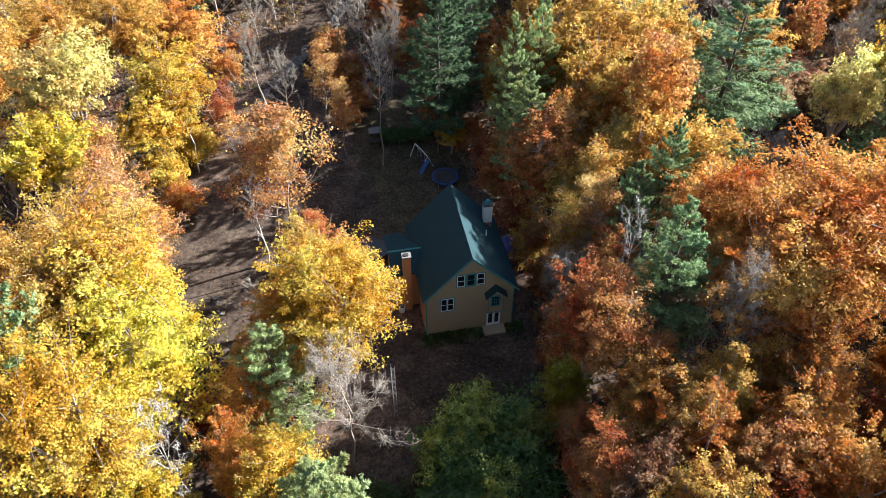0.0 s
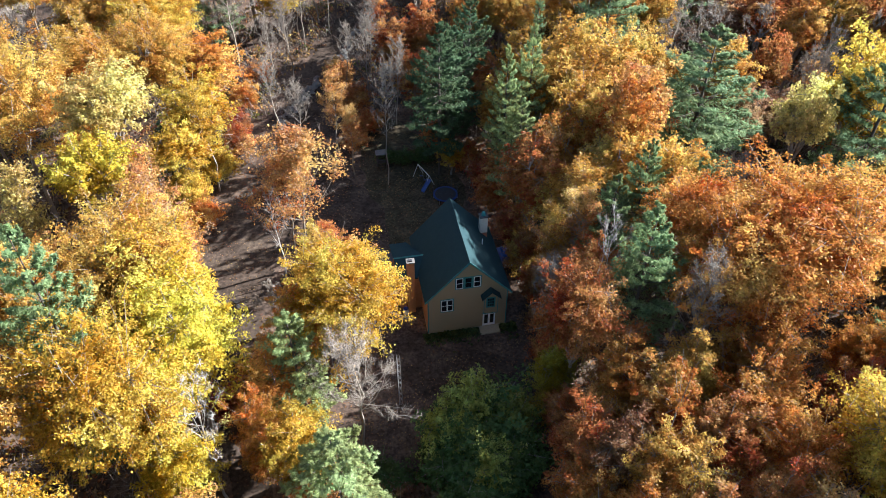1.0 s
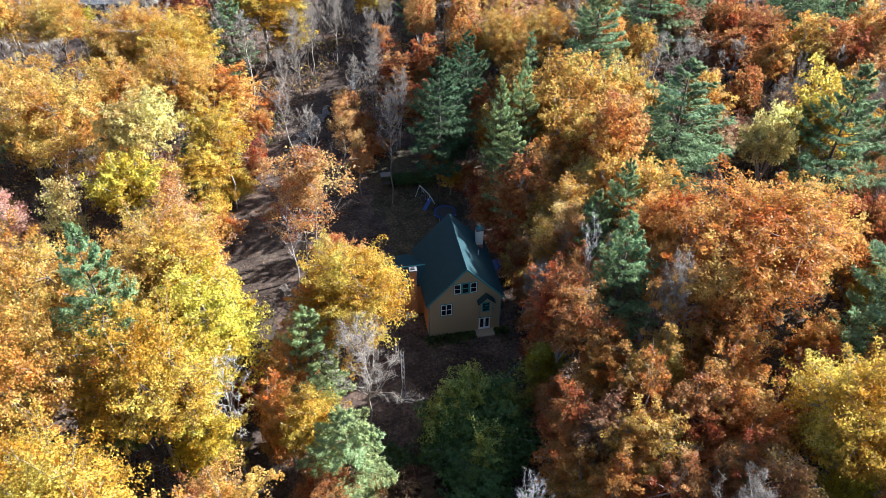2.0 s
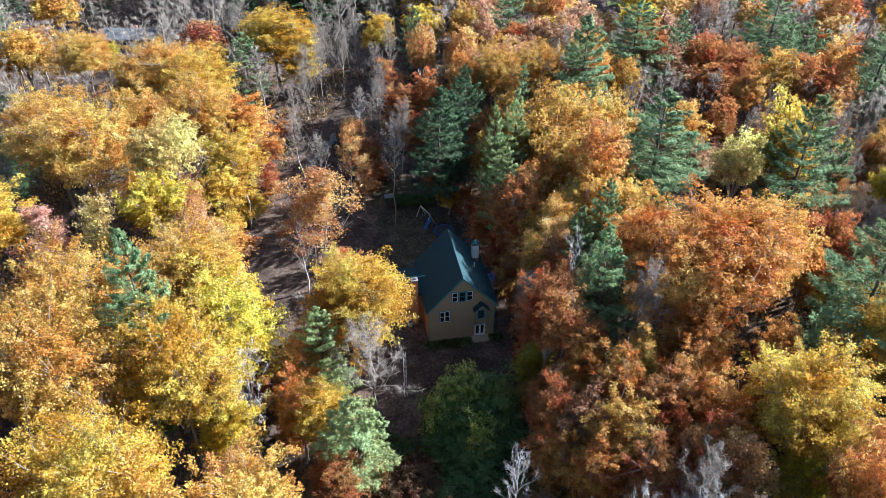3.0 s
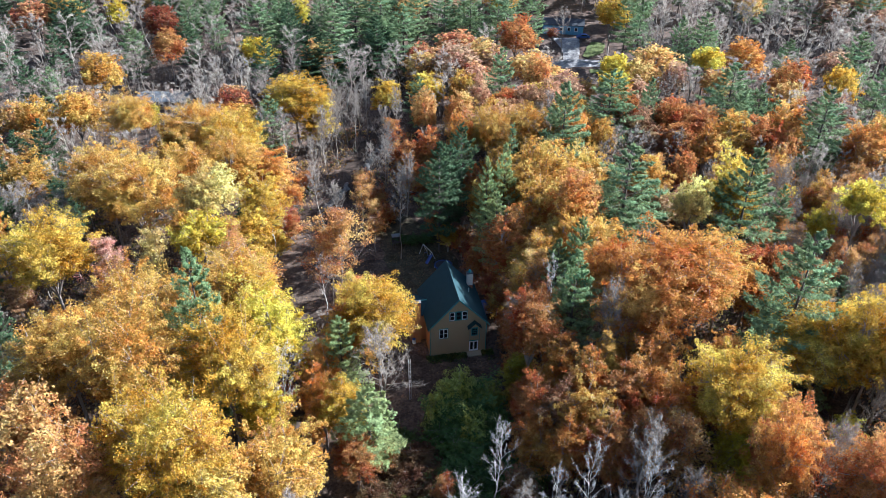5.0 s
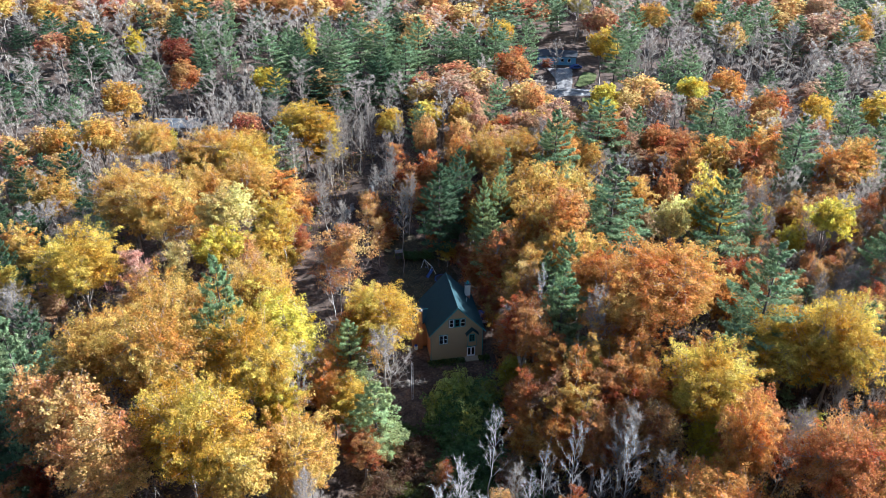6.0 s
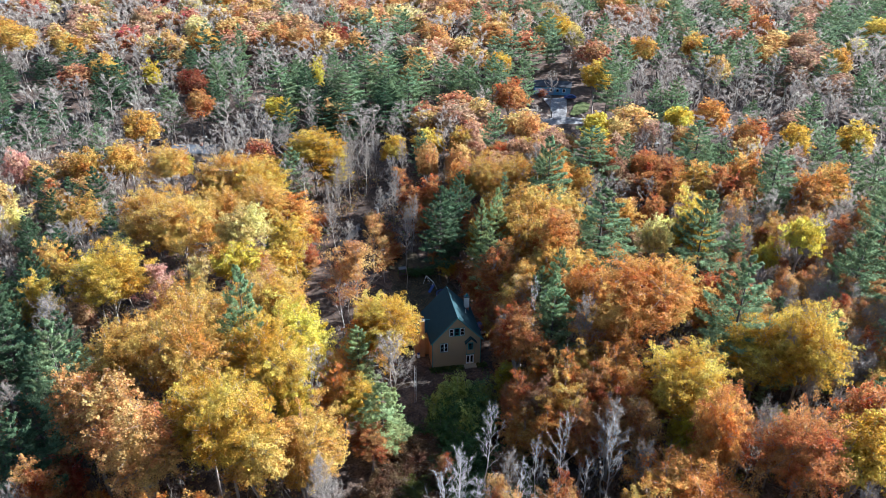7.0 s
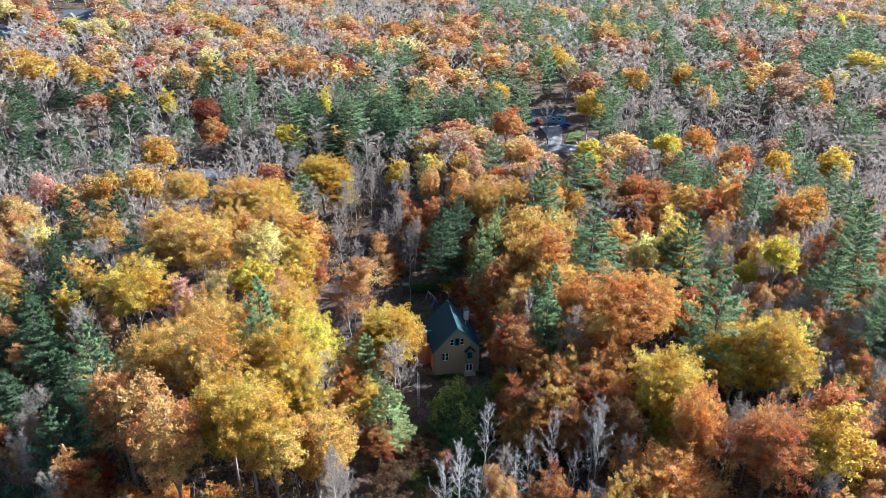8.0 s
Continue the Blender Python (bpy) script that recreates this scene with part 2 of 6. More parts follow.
def sticks(segs, sides=4):
    """Tapered limbs from (from, to, radius, radius) rows, as quads."""
    segs = [(np.asarray(a, float), np.asarray(b, float), r0, r1) for a, b, r0, r1 in segs]
    vs, fs = [], []
    for i, (a, b, r0, r1) in enumerate(segs):
        d = unit(b - a)
        u = unit(np.cross(d, np.array([0.31, 0.22, 0.92])))
        w = np.cross(d, u)
        o = i * sides * 2
        for p, r in ((a, r0), (b, r1)):
            for k in range(sides):
                g = k * math.tau / sides
                vs.append(p + (u * math.cos(g) + w * math.sin(g)) * r)
        for k in range(sides):
            fs.append((o + k, o + (k + 1) % sides, o + sides + (k + 1) % sides, o + sides + k))
    return np.array(vs), np.array(fs)


def billow(rng, lobes=11):
    """A rounded crown, in a unit ball, as a union of overlapping balls: their middles and sizes."""
    d = unit(rng.normal(size=(lobes, 3)) + np.array([0, 0, 0.35]))
    d[:, 2] = np.maximum(d[:, 2], -0.45)
    size = rng.uniform(0.30, 0.47, lobes)
    mid = unit(d) * (rng.uniform(0.90, 1.04, lobes) - size)[:, None]
    mid[0], size[0] = (0, 0, 0), 0.66
    mid[1], size[1] = (rng.uniform(-0.2, 0.2), rng.uniform(-0.2, 0.2), 0.54), 0.42
    return mid, size


def crown_reach(d, mid, size):
    """How far the crown reaches along each direction, and which ball it ends on."""
    dm = d @ mid.T
    disc = size ** 2 - np.sum(mid ** 2, 1) + dm ** 2
    t = np.where(disc > 0, dm + np.sqrt(np.maximum(disc, 0)), 0)
    return t.max(axis=1), t.argmax(axis=1)


def ball_dirs(rng, n, floor):
    """Evenly spread directions with a little jitter, none steeper downwards than `floor`."""
    z = 1 - (np.arange(n) + 0.5) / n * (1 - floor)
    a = np.arange(n) * 2.39996
    s = np.sqrt(np.maximum(0, 1 - z * z))
    return unit(np.stack([np.cos(a) * s, np.sin(a) * s, z], 1) + rng.normal(size=(n, 3)) * 0.5 / math.sqrt(n))


def broadleaf(seed, sprays=240, per=110, leaf=0.17, sides=5, R=5.0, H=20.0, low=0.36, spray=0.9, lobes=9, ragged=0.18, rough=0.46, thick=0.58, floor=-0.6, flat=0.20):
    """A loose, uneven crown of leafy sprays at the ends of forking limbs; returns trunk and crown arrays."""
    rng = np.random.default_rng(seed)
    mid, size = billow(rng, lobes)
    zc, half = H * (0.5 + low * 0.5), H * (0.5 - low * 0.5)
    shape, base = np.array([R, R, half]), np.array([0, 0, zc])
    d = ball_dirs(rng, sprays, floor)
    reach, which = crown_reach(d, mid, size)
    deep = rng.uniform(0.0, 1.0, sprays) ** 1.3 * thick
    cen = d * (reach * (1.0 - deep) * (1 + rng.normal(size=sprays) * ragged))[:, None]
    cen[:, 2] = np.clip(cen[:, 2], -0.98, 0.97)
    tips = cen * shape + base
    out = unit(d * np.array([1, 1, 0.35]) + rng.normal(size=d.shape) * 0.35 + np.array([0, 0, 0.12]))
    side = unit(np.cross(out, np.array([0, 0, 1.0])))
    up = np.cross(side, out)
    ln = spray * rng.uniform(0.6, 1.45, (sprays, 1))
    u = rng.uniform(-1.0, 1.0, (sprays, per))
    w = rng.normal(size=(sprays, per)) * 0.30 * np.sqrt(np.clip(1.1 - u * u, 0.1, 1))
    h = rng.normal(size=(sprays, per)) * flat
    pos = tips[:, None] + (out[:, None] * u[:, :, None] + side[:, None] * w[:, :, None] * 1.25 + up[:, None] * (h - 0.16 * w * w * 4)[:, :, None]) * ln[:, None]
    face = up[:, None] * 0.45 + d[:, None] * (0.95 - rough) + rng.normal(size=pos.shape) * rough
    v, f = leaf_cards(rng, pos.reshape(-1, 3), face.reshape(-1, 3), leaf * 1.2, leaf, True)
    fork = np.array([rng.uniform(-0.3, 0.3), rng.uniform(-0.3, 0.3), H * max(low, 0.2) * 0.95])
    segs = [((0, 0, -0.6), fork * [0.6, 0.6, 0.55], 0.30, 0.24), (fork * [0.6, 0.6, 0.55], fork, 0.24, 0.19)]
    limbs = []
    for k in range(10):
        a = k * math.tau / 9 + rng.uniform(-0.4, 0.4)
        e = np.array([math.cos(a) * R * 0.45, math.sin(a) * R * 0.45, zc + rng.uniform(-0.35, 0.45) * half])
        if k == 9:
            e = np.array([0.2, 0.1, zc + half * 0.3])
        bend = (fork + e) / 2 + np.array([0, 0, 0.12 * half])
        segs += [(fork, bend, 0.13, 0.10), (bend, e, 0.10, 0.055)]
        limbs.append(e)
    limbs = np.array(limbs)
    for i, p in enumerate(tips[:: 2 if sides > 3 else 4]):
        b = limbs[np.argmin(np.linalg.norm(limbs - p, axis=1))]
        segs.append((b, p + (p - b) * (0.30 if i % 3 == 0 else -0.02), 0.040, 0.011))
    trunk, leafage = sticks(segs, sides), (v, f)
    if sides > 3:
        shoot = sticks([(p - o * g * 0.9, p + o * g * 1.15 + np.array([0, 0, 0.12]), 0.034, 0.012) for p, o, g in zip(tips[::2], out[::2], ln[::2, 0])], 3)
        f4 = shoot[1] + len(trunk[0])
        trunk = (np.concatenate([trunk[0], shoot[0]]), np.concatenate([trunk[1], f4]))
    return trunk, leafage


def bare_tree(seed, H=19.0, R=4.0, thick=1.0, limbs=20, forks=5, twigs=12, wide=0.022, foot=0.3, leaves=0, leaf=0.24, parts=3, plate=0.36):
    """A leafless tree: a wandering trunk, limbs that sweep up and out, forks along them and sprays of fine twigs; a few leaves where asked."""
    rng = np.random.default_rng(seed)
    spine = [np.array([0.0, 0.0, -0.6])]
    for k in range(7):
        spine.append(np.array([spine[-1][0] + rng.normal() * 0.22, spine[-1][1] + rng.normal() * 0.22, H * 0.97 * (k + 1) / 7]))
    segs = [(spine[k], spine[k + 1], thick * 0.2 * (1 - k / 7.5), thick * 0.2 * (1 - (k + 1) / 7.5)) for k in range(7)]
    root, way, tall = [], [], []
    for i in range(limbs):
        s = foot + (0.96 - foot) * (i / (limbs - 1)) ** 0.8
        k = min(6, int(s * 7))
        p = spine[k] + (spine[k + 1] - spine[k]) * (s * 7 - k)
        a = i * 2.39996 + rng.uniform(-0.5, 0.5)
        ln = (R * 1.45 * (1.0 - 0.62 * max(0.0, s - 0.35) / 0.6)) * rng.uniform(0.65, 1.1)
        lean = rng.uniform(0.75, 1.05) - 0.35 * s
        d = np.array([math.cos(a) * math.sin(lean), math.sin(a) * math.sin(lean), math.cos(lean)])
        r = thick * (0.085 - 0.05 * s)
        for j in range(parts):
            e = p + d * ln / parts
            e[2] = min(e[2], H)
            segs.append((p, e, r * (1 - j / parts * 0.75), r * (1 - (j + 1) / parts * 0.75)))
            for m in range(max(1, round(forks / parts))):
                b = p + (e - p) * rng.uniform(0.1, 1.0)
                fd = unit(d + unit(rng.normal(size=3)) * 0.75 + np.array([0, 0, 0.35]))
                fl = ln * rng.uniform(0.22, 0.42)
                segs.append((b, b + fd * fl, r * 0.4, r * 0.12))
                root.append(b)
                way.append(fd * fl)
            p = e
            d = unit(d + rng.normal(size=3) * 0.22 + np.array([0, 0, 0.22]))
        root.append(p - d * ln / parts)
        way.append(d * ln / parts * 1.1)
    v, f = sticks(segs, 3)
    f = np.concatenate([f[:, :3], f[:, [0, 2, 3]]])
    root, way = np.array(root), np.array(way)
    k = np.repeat(np.arange(len(root)), twigs)
    ln = np.linalg.norm(way[k], axis=1, keepdims=True)
    td = unit(unit(way[k]) + unit(rng.normal(size=(len(k), 3))) * 0.6 + np.array([0, 0, 0.2]))
    length = 0.5 * R / 4.0 + 0.35 * float(ln.mean())
    tp = root[k] + way[k] * rng.uniform(0.2, 1.0, (len(k), 1)) + td * length * 0.45
    tv, tf = leaf_cards(rng, tp, rng.normal(size=(len(k), 3)), length, wide, True, td)
    v, f = np.concatenate([v, tv]), np.concatenate([f, tf + len(v)])
    crown = None
    if leaves:
        each = 30 if plate > 0.4 else 14
        nest = rng.integers(0, len(root), leaves // each)
        c = root[nest] + way[nest] * rng.uniform(0.3, 1.1, (len(nest), 1))
        pos = np.repeat(c, each, axis=0) + rng.normal(size=(len(c) * each, 3)) * np.array([plate, plate, 0.19])
        crown = leaf_cards(rng, pos, rng.normal(size=pos.shape) * 0.6 + np.array([0.1, 0, 0.8]), leaf * 1.15, leaf * 0.85, True)
    return (v, f), crown


def pine(seed, H=24.0, R=4.6, whorls=13, limbs=6, blades=190, leaf=0.34, slim=0.30, low=0.22, top=1.25, sides=5):
    """A white pine: tiers of long limbs, each carrying a broad soft plume that turns up at its tip, with gaps between the tiers."""
    rng = np.random.default_rng(seed)
    segs = [((0, 0, -0.6), (0, 0, H * 0.5), 0.28, 0.17), ((0, 0, H * 0.5), (0.05, 0.05, H * 0.985), 0.17, 0.03)]
    P, N, T = [], [], []
    for w in range(whorls):
        s = w / (whorls - 1)
        z = H * (low + (0.965 - low) * s ** 0.92)
        reach = R * (0.70 + 0.34 * min(1.0, s / 0.22)) * (1 - s ** top) + 0.45
        a0 = rng.uniform(0, math.tau)
        for k in range(limbs):
            if rng.uniform() < 0.10:
                continue
            a = a0 + k * math.tau / limbs + rng.uniform(-0.3, 0.3)
            L = reach * rng.uniform(0.66, 1.14)
            root = np.array([0, 0, z + rng.uniform(-0.4, 0.4)])
            flat = np.array([math.cos(a), math.sin(a), 0.0])
            side = np.array([-flat[1], flat[0], 0.0])
            rise = L * (0.06 + 0.55 * s) + rng.uniform(-0.25, 0.25)
            segs.append((root, root + flat * L * 0.96 + np.array([0, 0, rise]), 0.055 * (1.2 - s), 0.014))
            shoots = max(5, int(5 + 7 * L / R))
            q = 1.0 - 0.70 * (np.arange(shoots) / shoots) ** 1.1
            sgn = np.where(np.arange(shoots) % 2, 1.0, -1.0)
            sw = sgn * 0.52 * L * np.clip(1.15 - q, 0.06, 0.6) * rng.uniform(0.7, 1.2, shoots)
            n = max(8, int(blades * (0.3 + 0.7 * L / R)))
            j = rng.integers(0, shoots, n)
            u = rng.uniform(0.0, 1.0, n) ** 0.7
            out = np.minimum(1.08, q[j] + 0.10 * u)
            c = root + flat * (L * out)[:, None] + side * (sw[j] * u)[:, None]
            c = c + np.array([0, 0, 1.0]) * (rise * out ** 1.7 + 0.07 * L * u * out)[:, None] + rng.normal(size=(n, 3)) * np.array([0.10, 0.10, 0.11]) * (0.5 + 0.12 * L)
            P.append(c)
            T.append(flat * 0.8 + side * (np.sign(sw[j]) * 0.6 * u)[:, None] + np.array([0, 0, 0.45]) + rng.normal(size=(n, 3)) * 0.35)
            N.append(flat * 0.45 + np.array([0, 0, 0.75]) + rng.normal(size=(n, 3)) * 0.45)
    P, N, T = np.concatenate(P), np.concatenate(N), np.concatenate(T)
    v, f = leaf_cards(rng, P, N, leaf * 1.3, leaf * slim * 1.3, True, T)
    return sticks(segs, sides), (v, f)


FORMS, RAW = {}, {}


def add_form(kind, detail, arrays, bark, leafs, size):
    (tv, tf), crown = arrays
    trunk = raw_mesh("trunk", tv, tf, [bark])
    top = raw_mesh("crown", crown[0], crown[1], [leafs]) if crown is not None else None
    FORMS.setdefault((kind, detail), []).append((trunk, top, size))
    RAW.setdefault((kind, detail), []).append((arrays, size))


def add_raw(kind, detail, arrays, size):
    RAW.setdefault((kind, detail), []).append((arrays, size))


for i in range(4):
    add_form("broad", "grand", broadleaf(130 + i, 520, 100, 0.18, R=7.5, H=25.0, low=0.42, spray=1.05, lobes=13), BARK, LEAF, (7.5, 25.0))
    add_form("broad", "close", broadleaf(140 + i, 300, 110, 0.165), BARK, LEAF, (5.0, 20.0))
    add_form("broad", "near", broadleaf(100 + i, 230, 66, 0.24), BARK, LEAF, (5.0, 20.0))
    add_form("broad", "mid", broadleaf(200 + i, 190, 36, 0.34, sides=3, spray=0.85, ragged=0.10, rough=0.5, thick=0.36, flat=0.34), BARK, LEAF, (5.0, 20.0))
    add_raw("broad", "wide", broadleaf(240 + i, 130, 16, 0.56, sides=3, spray=0.9, ragged=0.09, rough=0.5, thick=0.3, flat=0.4), (5.0, 20.0))
for i in range(3):
    add_form("tall", "close", broadleaf(160 + i, 260, 105, 0.16, low=0.16, R=4.0, lobes=8, spray=0.8), BARK, LEAF, (4.0, 20.0))
    add_form("tall", "near", broadleaf(120 + i, 200, 64, 0.23, low=0.16, R=4.0, lobes=8, spray=0.8), BARK, LEAF, (4.0, 20.0))
    add_form("tall", "mid", broadleaf(220 + i, 120, 32, 0.36, sides=3, low=0.16, R=4.0, lobes=8, spray=0.9), BARK, LEAF, (4.0, 20.0))
    add_form("pine", "near", pine(300 + i, whorls=15, limbs=6, blades=480, leaf=0.28, top=1.8), PINE_BARK, NEEDLE, (4.6, 24.0))
    add_form("pine", "mid", pine(320 + i, whorls=13, limbs=6, blades=190, leaf=0.40, slim=0.36, sides=3, top=1.9), PINE_BARK, NEEDLE, (4.6, 24.0))
    add_raw("pine", "wide", pine(250 + i, whorls=10, limbs=6, blades=46, leaf=0.80, slim=0.42, sides=3, top=1.9), (4.6, 24.0))
    add_form("spruce", "near", pine(340 + i, H=18, R=2.8, whorls=17, limbs=6, blades=110, leaf=0.28, low=0.08, top=0.8), PINE_BARK, NEEDLE, (3.0, 18.0))
    add_form("bare", "near", bare_tree(400 + i, thick=0.85, limbs=26, forks=6, twigs=16, wide=0.020, foot=0.42), TWIG, LEAF, (4.0, 19.0))
    add_form("bare", "mid", bare_tree(420 + i, thick=1.0, limbs=16, forks=4, twigs=20, wide=0.034, parts=2), TWIG, LEAF, (4.0, 19.0))
    add_raw("bare", "wide", bare_tree(260 + i, thick=0.9, limbs=12, forks=2, twigs=24, wide=0.040, parts=2), (4.0, 19.0))
    add_form("thin", "near", bare_tree(440 + i, limbs=18, leaves=5600, leaf=0.20, twigs=6, foot=0.36), TWIG, LEAF, (4.0, 19.0))
    add_form("thin", "grand", bare_tree(450 + i, H=20.0, R=7.0, limbs=20, leaves=6900, leaf=0.27, twigs=9, foot=0.34, plate=0.60), TWIG, LEAF, (7.0, 20.0))
    add_form("thin", "mid", bare_tree(460 + i, limbs=12, forks=3, leaves=1200, leaf=0.38, twigs=6, wide=0.05, parts=2), TWIG, LEAF, (4.0, 19.0))
for i in range(3):
    add_form("domed", "near", broadleaf(520 + i, 190, 80, 0.21, low=0.58, spray=0.8, floor=-0.35), BARK, LEAF, (5.0, 20.0))
    add_form("domed", "mid", broadleaf(530 + i, 150, 40, 0.32, sides=3, low=0.58, spray=0.8, floor=-0.35, ragged=0.1, flat=0.3), BARK, LEAF, (5.0, 20.0))
for i in range(2):
    add_form("bush", "near", broadleaf(180 + i, 170, 84, 0.27, R=5.0, H=8.0, low=0.0, floor=-0.8, ragged=0.24, spray=1.25, rough=0.34, flat=0.14), BARK, LEAF, (5.0, 8.0))
    add_form("snag", "near", bare_tree(480 + i, limbs=18, forks=4, thick=0.85, twigs=9, wide=0.028, foot=0.4), PALE_BARK, LEAF, (4.0, 19.0))

TINTS = {
    "yellow": (0.490, 0.378, 0.040), "gold": (0.492, 0.325, 0.042), "pale": (0.530, 0.430, 0.140), "lime": (0.410, 0.355, 0.036),
    "orange": (0.500, 0.226, 0.048), "amber": (0.492, 0.292, 0.060), "rust": (0.420, 0.168, 0.050), "brown": (0.270, 0.150, 0.070),
    "copper": (0.465, 0.246, 0.080), "red": (0.370, 0.108, 0.050), "pink": (0.500, 0.265, 0.195), "blush": (0.410, 0.240, 0.130),
    "green": (0.080, 0.128, 0.036), "olive": (0.150, 0.165, 0.036), "needle": (0.190, 0.262, 0.130), "bluegreen": (0.195, 0.270, 0.122),
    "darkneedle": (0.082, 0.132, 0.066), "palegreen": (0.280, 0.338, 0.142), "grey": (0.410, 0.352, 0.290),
}
TREES, COUNT = [], {}
WORDS = {"yellow": "bright yellow", "gold": "golden yellow", "pale": "pale yellow", "lime": "yellow-green", "orange": "orange", "amber": "amber orange",
         "rust": "rust orange", "brown": "russet brown", "copper": "coppery brown", "red": "deep red", "pink": "pinkish red", "blush": "pinkish tan",
         "green": "dark green", "olive": "olive green", "needle": "green", "bluegreen": "blue-green", "darkneedle": "dark green", "palegreen": "pale green", "grey": "grey"}
KINDS = {"broad": ("{} broad-crowned autumn hardwood tree in the woods", "tree", ""), "tall": ("{} tall narrow-crowned autumn hardwood tree", "tree", ""),
         "domed": ("{} round-headed hardwood tree over a bare trunk", "tree", ""),
         "pine": ("{} white pine with tiers of feathery limbs", "pine", "pine_tree"), "spruce": ("{} slender young evergreen among the hardwoods", "pine", "pine_tree"),
         "bare": ("leafless {} tree with fine upright twigs", "bare tree", "bare_tree"), "thin": ("nearly bare tree with a few {} leaves", "tree", "half_bare_tree"),
         "bush": ("{} leafy many-stemmed bush still in full leaf", "bush", "leafy_bush"), "snag": ("whitish dead tree with bare crooked limbs", "bare tree", "bare_tree")}


def tree_name(kind, tint):
    return KINDS[kind][2] or ("oak_tree" if tint in ("rust", "brown", "copper", "blush", "amber") else "maple_tree")


def tree(kind, tint, x, y, top, r, detail="near", dark=1.0):
    """One tree: its foot on the ground, its top at the height `top`, its crown r wide from the middle."""
    if detail == "mid" and -26 < y < 95:
        detail = "near"
    if detail == "near" and kind in ("broad", "tall") and (y < 50 and abs(x) < 45 or r > 6.3):
        detail = "close"
    if kind == "broad" and r > 5.8 and -26 < y < 120 or kind == "thin" and r > 5.2:
        detail = "grand"
    forms = FORMS[(kind, detail)] if (kind, detail) in FORMS else FORMS[(kind, "near")]
    trunk, crown, (fr, fh) = forms[len(TREES) % len(forms)]
    z = ground_z(x, y)
    h = max(1.6, top - z)
    if detail != "mid" and kind in ("pine", "broad"):
        h, r = h * 1.06, r * (1.08 if kind == "pine" else 1.16)
    label, cat, _ = KINDS[kind]
    name = tree_name(kind, tint)
    th = new(name)
    s = r / fr
    th.matrix_world = Matrix.LocRotScale((x, y, z), Euler((0, 0, (len(TREES) * 2.39996) % math.tau)), (s, s, h / fh))
    tagged(th, label.format(WORDS[tint]), cat, "trees of the autumn woods")
    a = new("trunk", trunk)
    a.parent = th
    if crown:
        b = new("crown", crown)
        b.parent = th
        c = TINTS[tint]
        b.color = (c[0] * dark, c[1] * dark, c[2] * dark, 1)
    TREES.append((x, y, r))
    COUNT[name] = COUNT.get(name, 0) + 1
    return th

# ---- the land ----
def sheet(name, xs, ys, zf, mat, label, cat):
    xs, ys = np.asarray(xs), np.asarray(ys)
    v = np.array([(x, y, zf(x, y)) for y in ys for x in xs])
    nx, ny = len(xs), len(ys)
    i = (np.arange(ny - 1)[:, None] * nx + np.arange(nx - 1)[None]).ravel()
    f = np.stack([i, i + 1, i + nx + 1, i + nx], 1)
    me = raw_mesh(name, v, f, [mat])
    me.polygons.foreach_set("use_smooth", np.ones(len(f), dtype=bool))
    return tagged(new(name, me), label, cat, kind="structure")


def steps(*runs):
    out = []
    for a, b, s in runs:
        out += list(np.arange(a, b, s))
    return out + [runs[-1][1]]


sheet("ground", steps((-4000, -500, 350), (-500, -90, 20), (-90, 110, 2.5), (110, 500, 20), (500, 4000, 350)),
      steps((-3000, -60, 140), (-60, 150, 2.5), (150, 700, 20), (700, 4500, 300)), ground_z, LITTER, "forest floor covered with brown fallen leaves", "ground")


def strip(name, way, mat, lift, label, cat, wob=0.6, step=1.0):
    """A worn strip of ground along (x, y, half width) stations, with ragged edges."""
    pts = []
    for (x0, y0, w0), (x1, y1, w1) in zip(way, way[1:]):
        n = max(2, int(math.hypot(x1 - x0, y1 - y0) / step))
        for k in range(n):
            s = k / n
            pts.append((x0 + (x1 - x0) * s, y0 + (y1 - y0) * s, w0 + (w1 - w0) * s))
    pts.append(way[-1])
    v, f, across = [], [], 9
    for i, (x, y, w) in enumerate(pts):
        a, b = pts[max(0, i - 2)], pts[min(len(pts) - 1, i + 2)]
        d = Vector((b[0] - a[0], b[1] - a[1], 0)).normalized()
        nx, ny = -d.y, d.x
        wl = w + wob * noise.noise((x * 0.3, y * 0.3, 1.0)) + 0.4 * wob * noise.noise((x * 1.1, y * 1.1, 4.0))
        wr = w + wob * noise.noise((x * 0.3, y * 0.3, 6.0)) + 0.4 * wob * noise.noise((x * 1.1, y * 1.1, 9.0))
        for k in range(across):
            s = -1 + 2 * k / (across - 1)
            o = s * (wl if s > 0 else wr)
            px, py = x + nx * o, y + ny * o
            v.append((px, py, ground_z(px, py) + lift - (0.10 if abs(s) == 1 else 0)))
    for i in range(len(pts) - 1):
        for k in range(across - 1):
            j = i * across + k
            f.append((j, j + 1, j + across + 1, j + across))
    me = raw_mesh(name, v, f, [mat])
    me.polygons.foreach_set("use_smooth", np.ones(len(f), dtype=bool))
    return tagged(new(name, me), label, cat, kind="structure")


